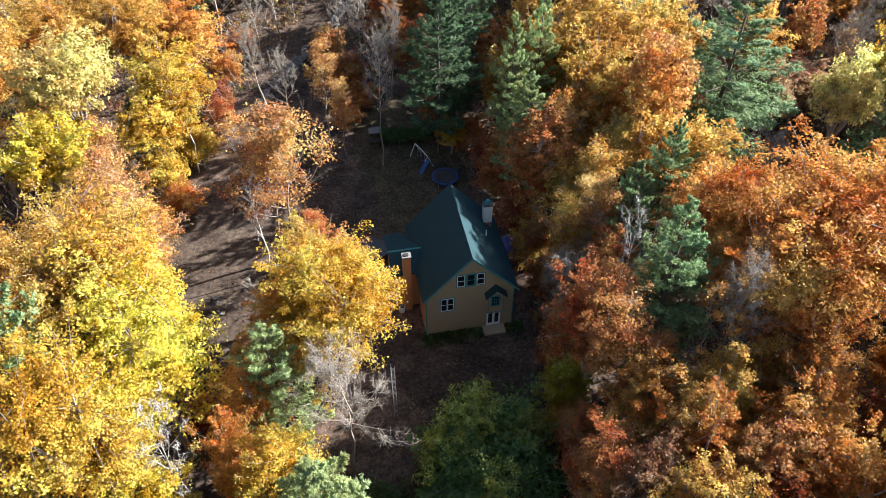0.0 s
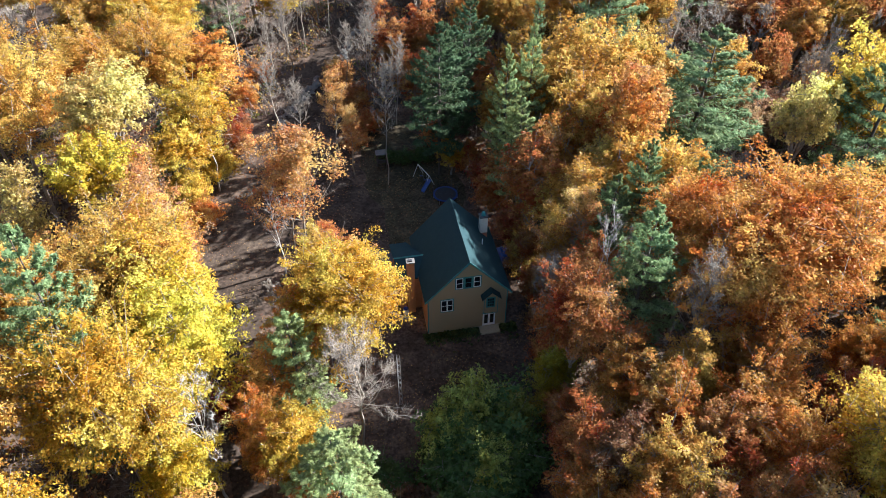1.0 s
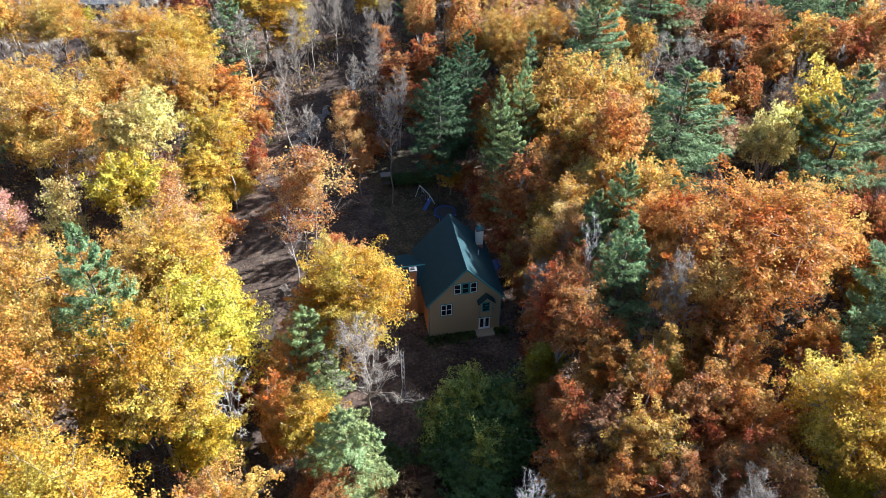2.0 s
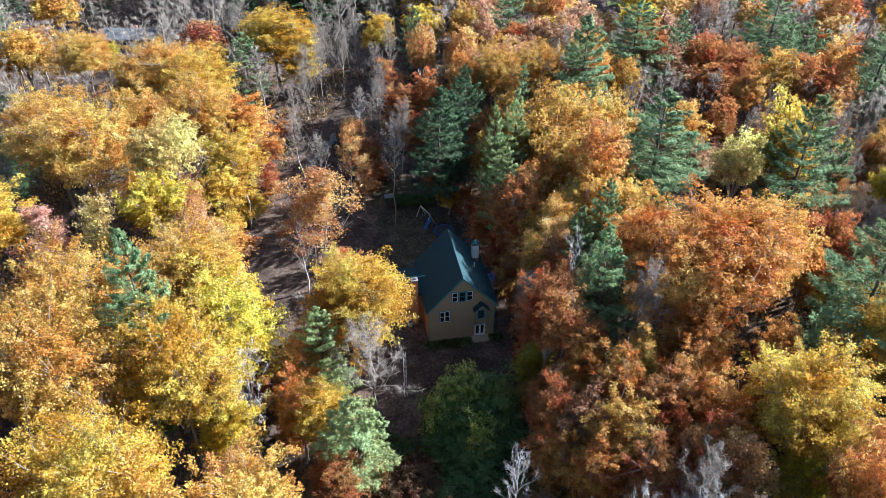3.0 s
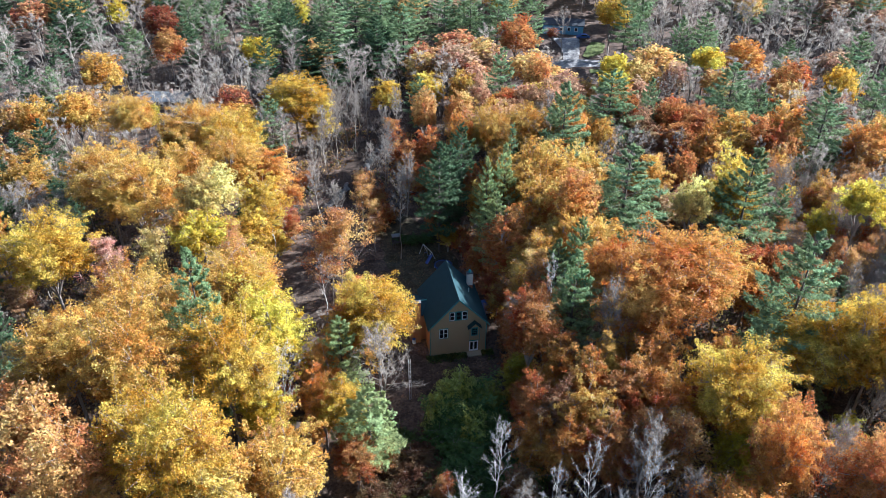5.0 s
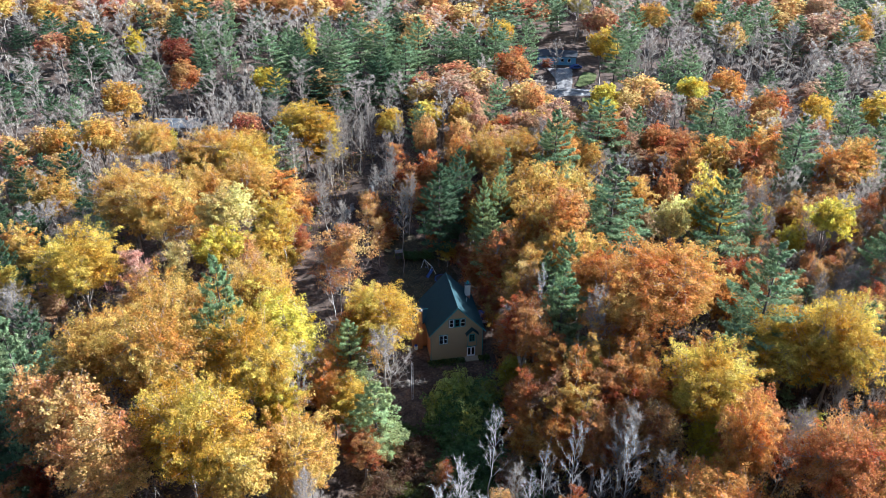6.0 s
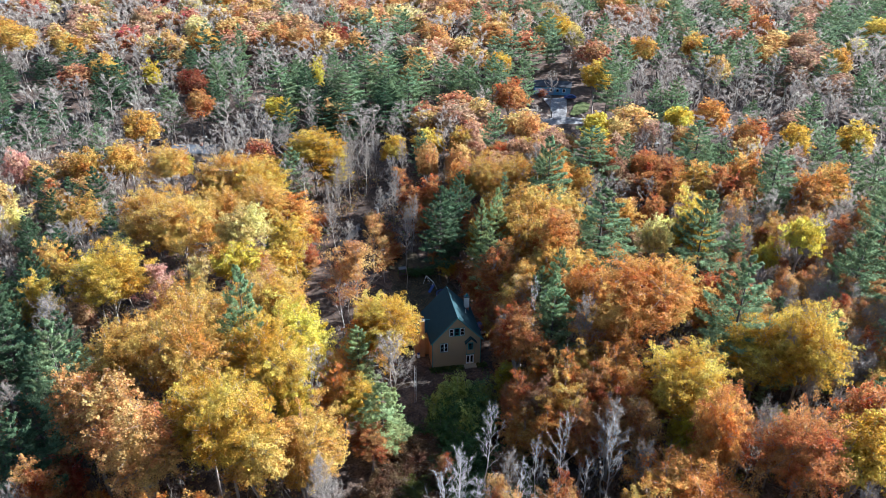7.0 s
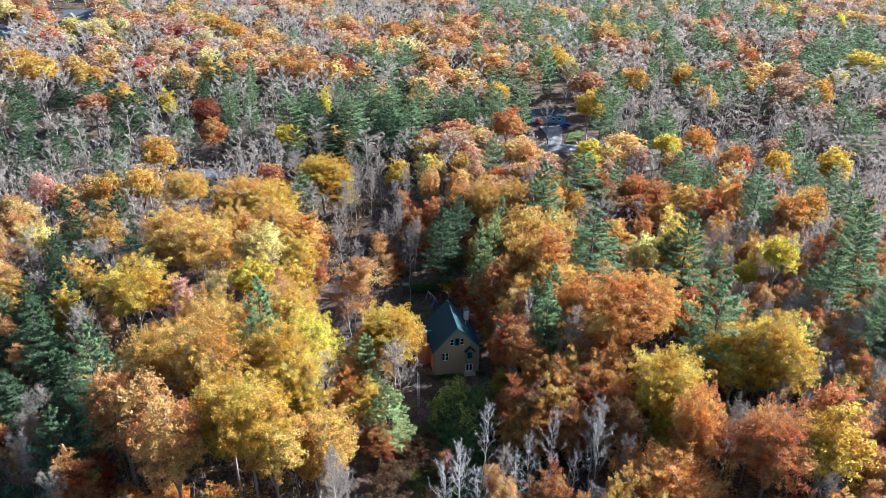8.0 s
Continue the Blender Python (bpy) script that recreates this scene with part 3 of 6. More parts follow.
strip("lawn", [(-11, 64, 4), (-8, 72, 8), (-4, 82, 8.5), (-8, 92, 7), (-12, 100, 3)], LAWN, 0.05, "thin lawn strewn with fallen leaves behind the cabin", "lawn", 1.2)
strip("front_yard", [(-6, 52, 2.5), (-1, 47, 4.5), (6, 45, 5.5), (12, 46, 3)], DIRT, 0.06, "bare earth yard in front of the cabin", "yard", 1.0)
strip("dirt_road", [(-11.5, -12, 1.7), (-16.0, 19, 1.8), (-18.2, 27, 1.9), (-21.3, 35, 2.0), (-24.9, 47, 2.3), (-26.2, 54, 3.0), (-28.2, 61, 5.0), (-28.6, 70, 6.2), (-26, 80, 5.5), (-24, 92, 3.6), (-24.5, 108, 3.2), (-22, 122, 2.4), (-18, 138, 1.8), (-10, 160, 1.6)],
      DIRT, 0.08, "packed dirt woodland road with leaf-strewn edges", "dirt road", 0.8)
strip("driveway", [(-25, 88, 2.0), (-18, 82, 4.2), (-12.5, 76, 4.2), (-10.5, 68, 3.4), (-8.5, 60, 2.4)], DIRT, 0.11, "packed dirt driveway with wheel tracks beside the cabin", "driveway", 0.7)

# ---- the cabin ----
HX, HY, HR = -1.84, 52.87, math.degrees(0.19)
W, L, WALL, PEAK, OV = 9.86, 11.3, 6.48, 11.86, 0.45
SL = (PEAK - WALL) / (W / 2)
cabin = thing("cabin", pose(HX, HY, 0, 0, 0, HR), "tan and orange-brown cabin with a steep dark teal roof", "house")


def roof_slab(pts, thick, parent, name="roof_slope", label=""):
    """A slab with the given top corners."""
    bm = bmesh.new()
    top = [bm.verts.new(p) for p in pts]
    low = [bm.verts.new((p[0], p[1], p[2] - thick)) for p in pts]
    n = len(pts)
    bm.faces.new(top)
    bm.faces.new(low[::-1])
    for i in range(n):
        bm.faces.new((top[i], low[i], low[(i + 1) % n], top[(i + 1) % n]))
    return part(name, bm, ROOF_TEAL, parent, label)


T = 0.22
gable = [(0, -0.3), (W, -0.3), (W, WALL), (W / 2, PEAK - 0.16), (0, WALL)]
part("front_wall", prism(gable, "y", 0, T), TAN_SIDING, cabin, "tan stucco gable wall")
part("back_wall", prism(gable, "y", L - T, L), TAN_SIDING, cabin)
part("left_wall", box(0, T, -0.3, T, L - T, WALL - 0.1), ORANGE_BOUNCE, cabin, "side wall tinted with bounced orange light")
part("right_wall", box(W - T, T, -0.3, W, L - T, WALL - 0.1), ORANGE_BOUNCE, cabin, "side wall tinted with bounced orange light")
part("foundation", box(-0.05, -0.05, -0.4, W + 0.05, L + 0.05, 0.14), CONCRETE, cabin)
zo = WALL - SL * OV
roof_slab([(-OV, -OV, zo + 0.1), (W / 2, -OV, PEAK + 0.1), (W / 2, L + OV, PEAK + 0.1), (-OV, L + OV, zo + 0.1)], 0.2, cabin, label="dark teal shingled slope")
roof_slab([(W / 2, -OV, PEAK + 0.1), (W + OV, -OV, zo + 0.1), (W + OV, L + OV, zo + 0.1), (W / 2, L + OV, PEAK + 0.1)], 0.2, cabin, label="dark teal shingled slope dappled with sun")
for sgn in (-1, 1):
    bm = bmesh.new()
    prism([(W / 2, PEAK + 0.13), (W / 2, PEAK - 0.16), (W / 2 + sgn * (W / 2 + OV + 0.03), zo - 0.14), (W / 2 + sgn * (W / 2 + OV + 0.03), zo + 0.14)], "y", -OV - 0.05, -OV - 0.004, bm)
    part("bargeboard", bm, TRIM_TEAL, cabin, "pale teal bargeboard")
part("ridge_cap", prism([(W / 2 - 0.16, PEAK - 0.04), (W / 2, PEAK + 0.14), (W / 2 + 0.16, PEAK - 0.04)], "y", -OV, L + OV), ROOF_TEAL, cabin)
for sx in (0.0, W):
    part("corner_board", box(sx - 0.06, -0.03, 0.0, sx + 0.06, 0.08, WALL - 0.12), TRIM_TEAL, cabin)

# side wing with its own low roof
part("wing_front_wall", box(-2.8, 4.7, -0.3, -0.003, 4.9, 5.95), ORANGE_BOUNCE, cabin, "wing wall tinted with bounced orange light")
part("wing_side_wall", prism([(4.9, -0.3), (11.3, -0.3), (11.3, 5.0), (6.9, 6.95), (4.9, 5.95)], "x", -2.8, -2.6), ORANGE_BOUNCE, cabin)
part("wing_back_wall", box(-2.6, 11.1, -0.3, -0.003, 11.3, 4.9), ORANGE_BOUNCE, cabin)
roof_slab([(-3.15, 4.3, 5.85), (-0.55, 4.3, 5.85), (0.75, 6.9, 7.25), (-3.15, 6.9, 7.25)], 0.16, cabin, "wing_roof")
roof_slab([(-3.15, 6.9, 7.25), (0.75, 6.9, 7.25), (-0.9, 11.95, 5.1), (-3.15, 11.95, 5.1)], 0.16, cabin, "wing_roof")
part("wing_ridge_cap", prism([(6.76, 7.17), (6.9, 7.31), (7.04, 7.17)], "x", -3.17, 0.72), TRIM_TEAL, cabin)


def window(u0, z0, u1, z1, parent, v=0.0, rows=2, cols=1, trim=True, sash=WHITE, name="window"):
    """A sash window set on the front wall: trim, frame, glass panes and bars."""
    fr = bmesh.new()
    for a in ((u0, z0, u0 + 0.07, z1), (u1 - 0.07, z0, u1, z1), (u0 + 0.07, z0, u1 - 0.07, z0 + 0.07), (u0 + 0.07, z1 - 0.07, u1 - 0.07, z1)):
        box(a[0], v - 0.07, a[1], a[2], v - 0.002, a[3], 0, fr)
    win = part(name, fr, sash, parent)
    w, h = (u1 - u0 - 0.14) / cols, (z1 - z0 - 0.14) / rows
    for i in range(cols):
        for j in range(rows):
            part("pane", box(u0 + 0.07 + i * w, v - 0.03, z0 + 0.07 + j * h, u0 + 0.07 + (i + 1) * w, v - 0.006, z0 + 0.07 + (j + 1) * h), GLASS, win)
    for j in range(1, rows):
        part("sash_bar", box(u0 + 0.07, v - 0.06, z0 + 0.045 + j * h, u1 - 0.07, v - 0.032, z0 + 0.095 + j * h), sash, win)
    for i in range(1, cols):
        part("sash_bar", box(u0 + 0.05 + i * w, v - 0.061, z0 + 0.07, u0 + 0.09 + i * w, v - 0.033, z1 - 0.07), sash, win)
    if trim:
        tb = bmesh.new()
        for a in ((u0 - 0.1, z0 - 0.1, u0 - 0.002, z1 + 0.1), (u1 + 0.002, z0 - 0.1, u1 + 0.1, z1 + 0.1), (u0 - 0.002, z0 - 0.12, u1 + 0.002, z0 - 0.002), (u0 - 0.002, z1 + 0.002, u1 + 0.002, z1 + 0.12)):
            box(a[0], v - 0.05, a[1], a[2], v - 0.002, a[3], 0, tb)
        part("window_trim", tb, TRIM_TEAL, win, "teal window trim")
    return win


window(3.40, 7.40, 4.26, 9.10, cabin)
window(4.48, 7.40, 5.36, 9.10, cabin, sash=TRIM_TEAL)
window(5.56, 7.40, 6.42, 9.10, cabin)
window(1.62, 3.75, 2.34, 5.72, cabin)
window(2.36, 3.75, 3.08, 5.72, cabin)

# french door under the oriel
door = part("french_door", box(6.90, -0.03, 0.16, 8.50, -0.002, 2.36), WHITE, cabin, "white glazed double door")
for a in (7.10, 7.84):
    part("door_pane", box(a, -0.045, 0.55, a + 0.46, -0.031, 2.16), GLASS, door)
part("door_handle", tube([(7.69, -0.09, 1.15), (7.69, -0.09, 1.35)], 0.02, 0.02), DARK, door)
part("door_trim", box(6.78, -0.028, 2.362, 8.62, -0.002, 2.5), TRIM_TEAL, door)
part("door_step", box(6.45, -1.35, -0.1, 8.95, -0.052, 0.13, 0.03), CONCRETE, cabin, "pale concrete door step")

# oriel window with its own small gable
oriel = part("oriel", box(6.85, -0.6, 3.05, 8.55, -0.002, 5.85), TAN_SIDING, cabin, "tan oriel box over the door")
for a in (6.82, 8.52):
    part("oriel_post", box(a, -0.65, 3.0, a + 0.06, -0.602, 5.9), TRIM_TEAL, oriel)
part("oriel_base", box(6.83, -0.63, 2.95, 8.57, -0.004, 3.048), TRIM_TEAL, oriel)
window(7.18, 4.18, 8.12, 5.70, oriel, v=-0.6, rows=3, cols=3, sash=TRIM_TEAL, name="oriel_window")
part("oriel_gable", prism([(6.85, 5.852), (8.55, 5.852), (7.7, 6.75)], "y", -0.6, -0.01), TAN_SIDING, oriel)
for sgn in (-1, 1):
    part("oriel_roof", prism([(7.7, 6.98), (7.7, 6.80), (7.7 + sgn * 1.2, 5.62), (7.7 + sgn * 1.2, 5.78)], "y", -0.95, -0.004), ROOF_TEAL, oriel)

# chimneys, vent and drum
chim = part("chimney", box(-1.85, 3.95, -0.2, -0.95, 4.695, 8.75, 0.02), ORANGE_BOUNCE, cabin, "tall orange-brown outside chimney")
part("chimney_cap", box(-1.92, 3.88, 8.752, -0.88, 4.77, 8.9, 0.02), STONE, chim)
part("flue", box(-1.62, 4.12, 8.9, -1.18, 4.55, 9.02), DARK, chim)
chim = part("chimney", box(8.3, 8.6, 6.4, 9.25, 9.4, 8.1), BRICK, cabin, "cream and brick chimney with a dark cap")
part("chimney_shaft", box(8.28, 8.58, 8.102, 9.27, 9.42, 10.55, 0.02), CREAM, chim)
part("chimney_cap", box(8.2, 8.5, 10.552, 9.35, 9.5, 10.7, 0.02), DARK, chim)
part("chimney_cowl", tube([(8.78, 9.0, 10.7), (8.78, 9.0, 11.1), (8.78, 9.0, 11.25)], 0.3, 0.18), TRIM_TEAL, chim)
part("vent_pipe", tube([(7.95, 5.9, 8.3), (7.95, 5.9, 9.5)], 0.06, 0.06), WHITE, cabin)

# ---- far roads, houses and a parked car ----
strip("house_drive", [(22, 183, 2.0), (32, 186, 2.8), (44, 187.5, 3.0), (58, 186, 2.2), (66, 175, 2.0), (69.5, 165, 2.6)], GRAVEL, 0.3, "pale gravel drive in front of the blue house", "driveway", 0.5)
strip("house_path", [(41, 188, 2.2), (42, 198, 3.0), (42, 208, 4.4)], GRAVEL, 0.36, "pale parking space beside the blue house", "driveway", 0.4)
GRASS = ground_mat("mown_grass", [(0.055, 0.075, 0.022), (0.075, 0.095, 0.030), (0.095, 0.105, 0.040)], 0.3, 3.0, dist=0.02)
strip("house_lawn", [(46, 192, 1.0), (50, 197, 3.0), (52, 204, 2.4)], GRASS, 0.28, "green mown lawn beside the pale drive", "lawn", 0.5)
strip("verge_lawn", [(46, 181.5, 1.4), (51, 181, 2.0), (56, 181, 1.2)], GRASS, 0.28, "small green verge below the pale drive", "lawn", 0.4)


def far_house(x, y, rot, w, d, h, rise, wall, roof, label, wins=3, garage=0.0, lift=0.0, gable=None):
    """A plain gabled house far off: walls, two roof slopes, windows, door and chimney."""
    z = ground_z(x, y) + lift
    th = thing("house", pose(x, y, z, 0, 0, rot), label, "house")
    part("wall", prism([(0, -2.5), (d, -2.5), (d, h), (d / 2, h + rise - 0.12), (0, h)], "x", 0, w), wall, th)
    for sgn, yy in ((-1, 0.0), (1, d)):
        e = yy + sgn * 0.4
        drop = rise / (d / 2) * 0.4
        part("roof", prism([(d / 2, h + rise + 0.12), (e, h - drop + 0.12), (e, h - drop - 0.06), (d / 2, h + rise - 0.06)], "x", -0.35, w + 0.35), roof, th)
    step = (w - garage) / (wins + 1)
    for k in range(wins):
        u = garage + step * (k + 1)
        win = part("window", box(u - 0.6, -0.07, 1.0, u + 0.6, -0.003, 2.3), WHITE, th)
        part("pane", box(u - 0.48, -0.09, 1.12, u + 0.48, -0.071, 2.18), GLASS, win)
    if garage:
        part("garage_door", box(0.6, -0.07, 0.0, garage - 0.6, -0.003, 2.2), WHITE, th)
    if gable:
        u0, u1 = gable
        um = (u0 + u1) / 2
        part("gable_wall", prism([(u0, -2.0), (u1, -2.0), (u1, h), (um, h + rise * 0.75), (u0, h)], "y", -2.2, -0.02), wall, th)
        for sgn in (-1, 1):
            e = um + sgn * ((u1 - u0) / 2 + 0.5)
            part("gable_roof", prism([(um, h + rise * 0.75 + 0.2), (e, h - 0.35), (e, h - 0.55), (um, h + rise * 0.75)], "y", -2.6, d / 2 - 0.4), roof, th)
        part("gable_window", box(um - 1.1, -2.28, 2.2, um + 1.1, -2.202, 4.6), GLASS, th)
    part("chimney", box(w * 0.62, d * 0.55, h, w * 0.62 + 0.7, d * 0.55 + 0.7, h + rise + 0.9), BRICK, th)
    return th


BLUE_WALL = grained("slate_blue_siding", (0.09, 0.23, 0.34), (0.12, 0.28, 0.40), 1.0, 20, 0.8)
GREY_ROOF = grained("grey_shingles", (0.030, 0.034, 0.04), (0.046, 0.05, 0.056), 1.0, 18, 0.9)
PINK_ROOF = grained("pale_brown_shingles", (0.17, 0.14, 0.13), (0.22, 0.185, 0.17), 1.0, 18, 0.9)
PALE_ROOF = grained("pale_grey_roofing", (0.075, 0.085, 0.095), (0.105, 0.113, 0.122), 0.6, 12, 0.8)
far_house(34.2, 213.4, -8, 14.0, 6.5, 3.1, 1.3, BLUE_WALL, GREY_ROOF, "slate blue house with a white garage door among pines", 3, 4.2, 0.3)
far_house(-234, 386, 14, 17, 10, 5.5, 4.4, CREAM, PALE_ROOF, "large pale house on the far wooded hillside", 4, gable=(1.0, 8.0))
far_house(-265, 366, 8, 14, 8, 3.6, 1.8, BLUE_WALL, GREY_ROOF, "grey-blue house far off at the woods' edge", 3)
far_house(144, 283, 24, 10, 8, 5.0, 3.0, CREAM, PINK_ROOF, "house with a pale brown roof amid distant trees", 2)
far_house(-155, 175, 20, 5, 4, 2.3, 1.3, WHITE, GREY_ROOF, "small white shed with a grey roof in the woods", 1)
far_house(-146, 185, -10, 6, 5, 2.6, 1.8, BRICK, GREY_ROOF, "small red-brown shed in the woods", 1)
far_house(-86.3, 150.6, 0, 13.8, 7.2, 2.6, 0.9, WOOD, PALE_ROOF, "long low building with a pale grey roof among bare trees", 3)


def car(x, y, rot, paint, label):
    z = ground_z(x, y) + 0.36
    th = thing("car", pose(x, y, z, 0, 0, rot), label, "car")
    body = [(-2.2, 0.25), (-2.15, 0.75), (-1.3, 0.92), (-0.7, 1.42), (0.9, 1.45), (1.6, 0.98), (2.15, 0.85), (2.25, 0.3)]
    part("body", prism(body, "y", -0.85, 0.85), paint, th)
    part("side_window", prism([(-1.05, 0.98), (-0.62, 1.34), (0.82, 1.36), (1.3, 0.98)], "y", -0.858, 0.858), GLASS, th)
    for wx in (-1.4, 1.4):
        for wy in (-0.8, 0.8):
            part("wheel", tube([(wx, wy - 0.11, 0.3), (wx, wy + 0.11, 0.3)], 0.31, 0.31, 12), DARK, th)
    return th


car(47.5, 207.5, 4, BLUE, "dark blue car parked by the blue house")
car(-107, 190, 30, WHITE, "pale car parked among the bare trees")

# ---- trees that can be told apart ----
# beside the road and the cabin
tree("broad", "gold", -9.8, 44.2, 22.0, 6.2)
tree("tall", "orange", -14.4, 46.0, 18.0, 3.8)
tree("pine", "palegreen", -14.6, 37.6, 20.0, 3.5)
tree("bare", "grey", -8.8, 36.0, 20.0, 5.6)
tree("tall", "gold", -13.6, 31.0, 15.8, 4.2)
tree("tall", "orange", -17.4, 36.6, 17.0, 3.2, "near", 1.15)
tree("tall", "orange", -16.9, 31.6, 16.5, 3.2, "near", 1.15)
tree("tall", "orange", -18.0, 41.5, 14.5, 3.0, "near", 1.15)
tree("pine", "palegreen", -9.8, 27.4, 15.8, 4.3)
tree("broad", "rust", -11.4, 24.0, 9.5, 3.6, "near", 0.75)
tree("bush", "green", -5.8, 31.0, 4.0, 3.2, "near", 0.8)
tree("bush", "green", 4.4, 36.6, 7.6, 6.6, "near", 1.2)
# lighter olive bushes inside the green one, its lit sprays put into colour
tree("bush", "olive", 3.2, 38.4, 9.0, 3.6, "near", 2.2)
tree("bush", "olive", 0.6, 35.6, 8.2, 3.2, "near", 2.2)
tree("bush", "olive", 7.4, 37.0, 8.2, 3.0, "near", 1.4)
tree("bush", "olive", 5.0, 31.6, 7.8, 3.0, "near", 2.3)
tree("bush", "green", 6.6, 33.0, 6.4, 4.6, "near", 1.2)
tree("bush", "green", 1.6, 33.0, 6.2, 4.6, "near", 1.2)
tree("bush", "green", 4.0, 28.5, 5.5, 4.4, "near", 1.2)
tree("thin", "copper", -18.6, 65.4, 20.5, 7.8)
tree("thin", "rust", -20.6, 67.2, 15.5, 5.4, "near", 1.0)
tree("thin", "rust", -15.2, 62.0, 10.5, 3.4, "near", 1.1)
tree("snag", "grey", -21.2, 62.0, 15.0, 3.0)
tree("bush", "red", -17.6, 63.2, 4.2, 2.6, "near", 0.5)
tree("bush", "red", -14.2, 65.4, 3.8, 2.4, "near", 0.4)
# bushes added before the cabin; their dark leaf colour stands for deep shade
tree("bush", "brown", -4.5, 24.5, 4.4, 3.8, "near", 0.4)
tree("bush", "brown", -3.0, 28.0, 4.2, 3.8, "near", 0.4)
tree("thin", "rust", 0.5, 19.0, 8.0, 2.8, "near", 0.6)
tree("bush", "green", 1.5, 23.5, 4.6, 3.8)
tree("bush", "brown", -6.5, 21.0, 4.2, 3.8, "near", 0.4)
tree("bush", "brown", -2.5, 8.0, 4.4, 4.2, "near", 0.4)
tree("bush", "green", 4.0, 12.0, 4.8, 4.4)
tree("bush", "green", 9.5, 14.5, 4.6, 4.2)
tree("bush", "green", 1.5, 2.0, 4.4, 4.2)
tree("bush", "green", 8.0, 5.0, 4.6, 4.4)
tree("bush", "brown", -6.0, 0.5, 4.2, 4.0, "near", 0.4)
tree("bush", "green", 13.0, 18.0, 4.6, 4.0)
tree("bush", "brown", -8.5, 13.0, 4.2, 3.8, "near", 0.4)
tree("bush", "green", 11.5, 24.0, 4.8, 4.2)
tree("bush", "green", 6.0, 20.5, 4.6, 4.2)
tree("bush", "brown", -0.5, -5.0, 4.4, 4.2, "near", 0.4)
tree("bush", "green", 7.0, -2.5, 4.4, 4.2)
tree("bush", "olive", 12.5, 9.0, 4.2, 4.0, "near", 0.6)
tree("bush", "olive", -4.0, 17.5, 4.0, 3.8, "near", 0.6)
# trees right of the yard, some shade put into their darker tints
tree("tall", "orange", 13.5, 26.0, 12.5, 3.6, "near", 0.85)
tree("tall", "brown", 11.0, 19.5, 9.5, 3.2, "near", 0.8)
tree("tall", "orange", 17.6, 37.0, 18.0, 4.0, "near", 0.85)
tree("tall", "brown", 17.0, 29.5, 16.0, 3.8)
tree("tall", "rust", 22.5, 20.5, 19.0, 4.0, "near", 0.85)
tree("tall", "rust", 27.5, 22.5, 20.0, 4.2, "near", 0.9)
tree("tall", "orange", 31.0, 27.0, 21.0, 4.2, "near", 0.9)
# rusty young trees along the back of the clearing
tree("tall", "rust", -9.0, 108.0, 16.0, 4.0, "near", 0.8)
tree("tall", "rust", -4.5, 101.0, 14.5, 4.0, "near", 0.8)
tree("thin", "rust", -11.0, 117.0, 17.0, 4.2)
tree("tall", "rust", -3.5, 112.0, 17.5, 4.4)
tree("bare", "grey", -13.0, 105.0, 18.0, 3.4)
tree("bare", "grey", -8.0, 99.0, 17.0, 3.2)
tree("pine", "darkneedle", 4.0, 99.0, 23.0, 4.0)
tree("broad", "amber", 22.0, 68.0, 21.0, 5.0)
tree("broad", "amber", 28.0, 64.0, 21.0, 5.2)
tree("broad", "copper", 25.5, 76.0, 24.5, 5.0)
tree("thin", "amber", 13.5, 58.5, 15.5, 4.0)
tree("thin", "rust", 10.0, 62.0, 9.0, 3.0, "near", 0.8)
tree("tall", "orange", 15.0, 73.5, 19.8, 4.4)
# tints lowered, with the shade of this corner in the leaf colour
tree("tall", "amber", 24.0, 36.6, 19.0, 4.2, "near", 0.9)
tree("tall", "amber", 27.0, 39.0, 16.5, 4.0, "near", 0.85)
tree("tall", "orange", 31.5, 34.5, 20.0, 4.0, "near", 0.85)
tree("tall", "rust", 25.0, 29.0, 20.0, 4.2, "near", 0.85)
tree("broad", "amber", 14.0, 88.5, 19.5, 4.6)
tree("broad", "amber", 19.5, 85.0, 21.0, 4.8)
tree("broad", "amber", 21.0, 94.0, 22.0, 4.8)
tree("broad", "amber", 12.5, 96.0, 19.0, 4.6)
tree("tall", "amber", 8.5, 89.5, 16.0, 4.0)
tree("broad", "amber", 25.0, 88.0, 23.0, 5.0)
tree("tall", "rust", 7.0, 95.5, 16.0, 4.0)
# left of the road
tree("broad", "yellow", -24.8, 37.5, 24.7, 5.8)
tree("broad", "lime", -26.6, 33.0, 21.0, 4.8)
tree("broad", "gold", -28.6, 43.5, 24.0, 5.8)
tree("broad", "amber", -31.0, 46.3, 24.8, 6.6)
tree("broad", "amber", -36.5, 41.0, 24.0, 6.0)
tree("broad", "blush", -33.0, 54.0, 19.5, 5.0)
tree("thin", "copper", -35.5, 60.0, 20.5, 5.0)
tree("thin", "copper", -37.0, 65.0, 20.0, 4.4)
tree("domed", "yellow", -41.2, 61.2, 23.8, 6.2)
tree("domed", "pale", -42.0, 70.8, 27.5, 6.4)
tree("thin", "pink", -55.5, 57.0, 21.0, 5.0)
tree("thin", "pale", -48.0, 55.5, 22.5, 4.6)
tree("pine", "bluegreen", -32.2, 32.4, 33.5, 4.6)
tree("broad", "gold", -28.6, 28.5, 27.0, 6.2)
tree("broad", "amber", -39.9, 26.0, 29.5, 6.8)
tree("broad", "gold", -29.9, 11.5, 27.8, 6.4)
tree("tall", "yellow", -24.4, 27.6, 18.6, 4.2)
tree("thin", "pale", -23.4, 29.0, 19.0, 3.6)
tree("snag", "grey", -21.2, 29.6, 22.0, 4.2)
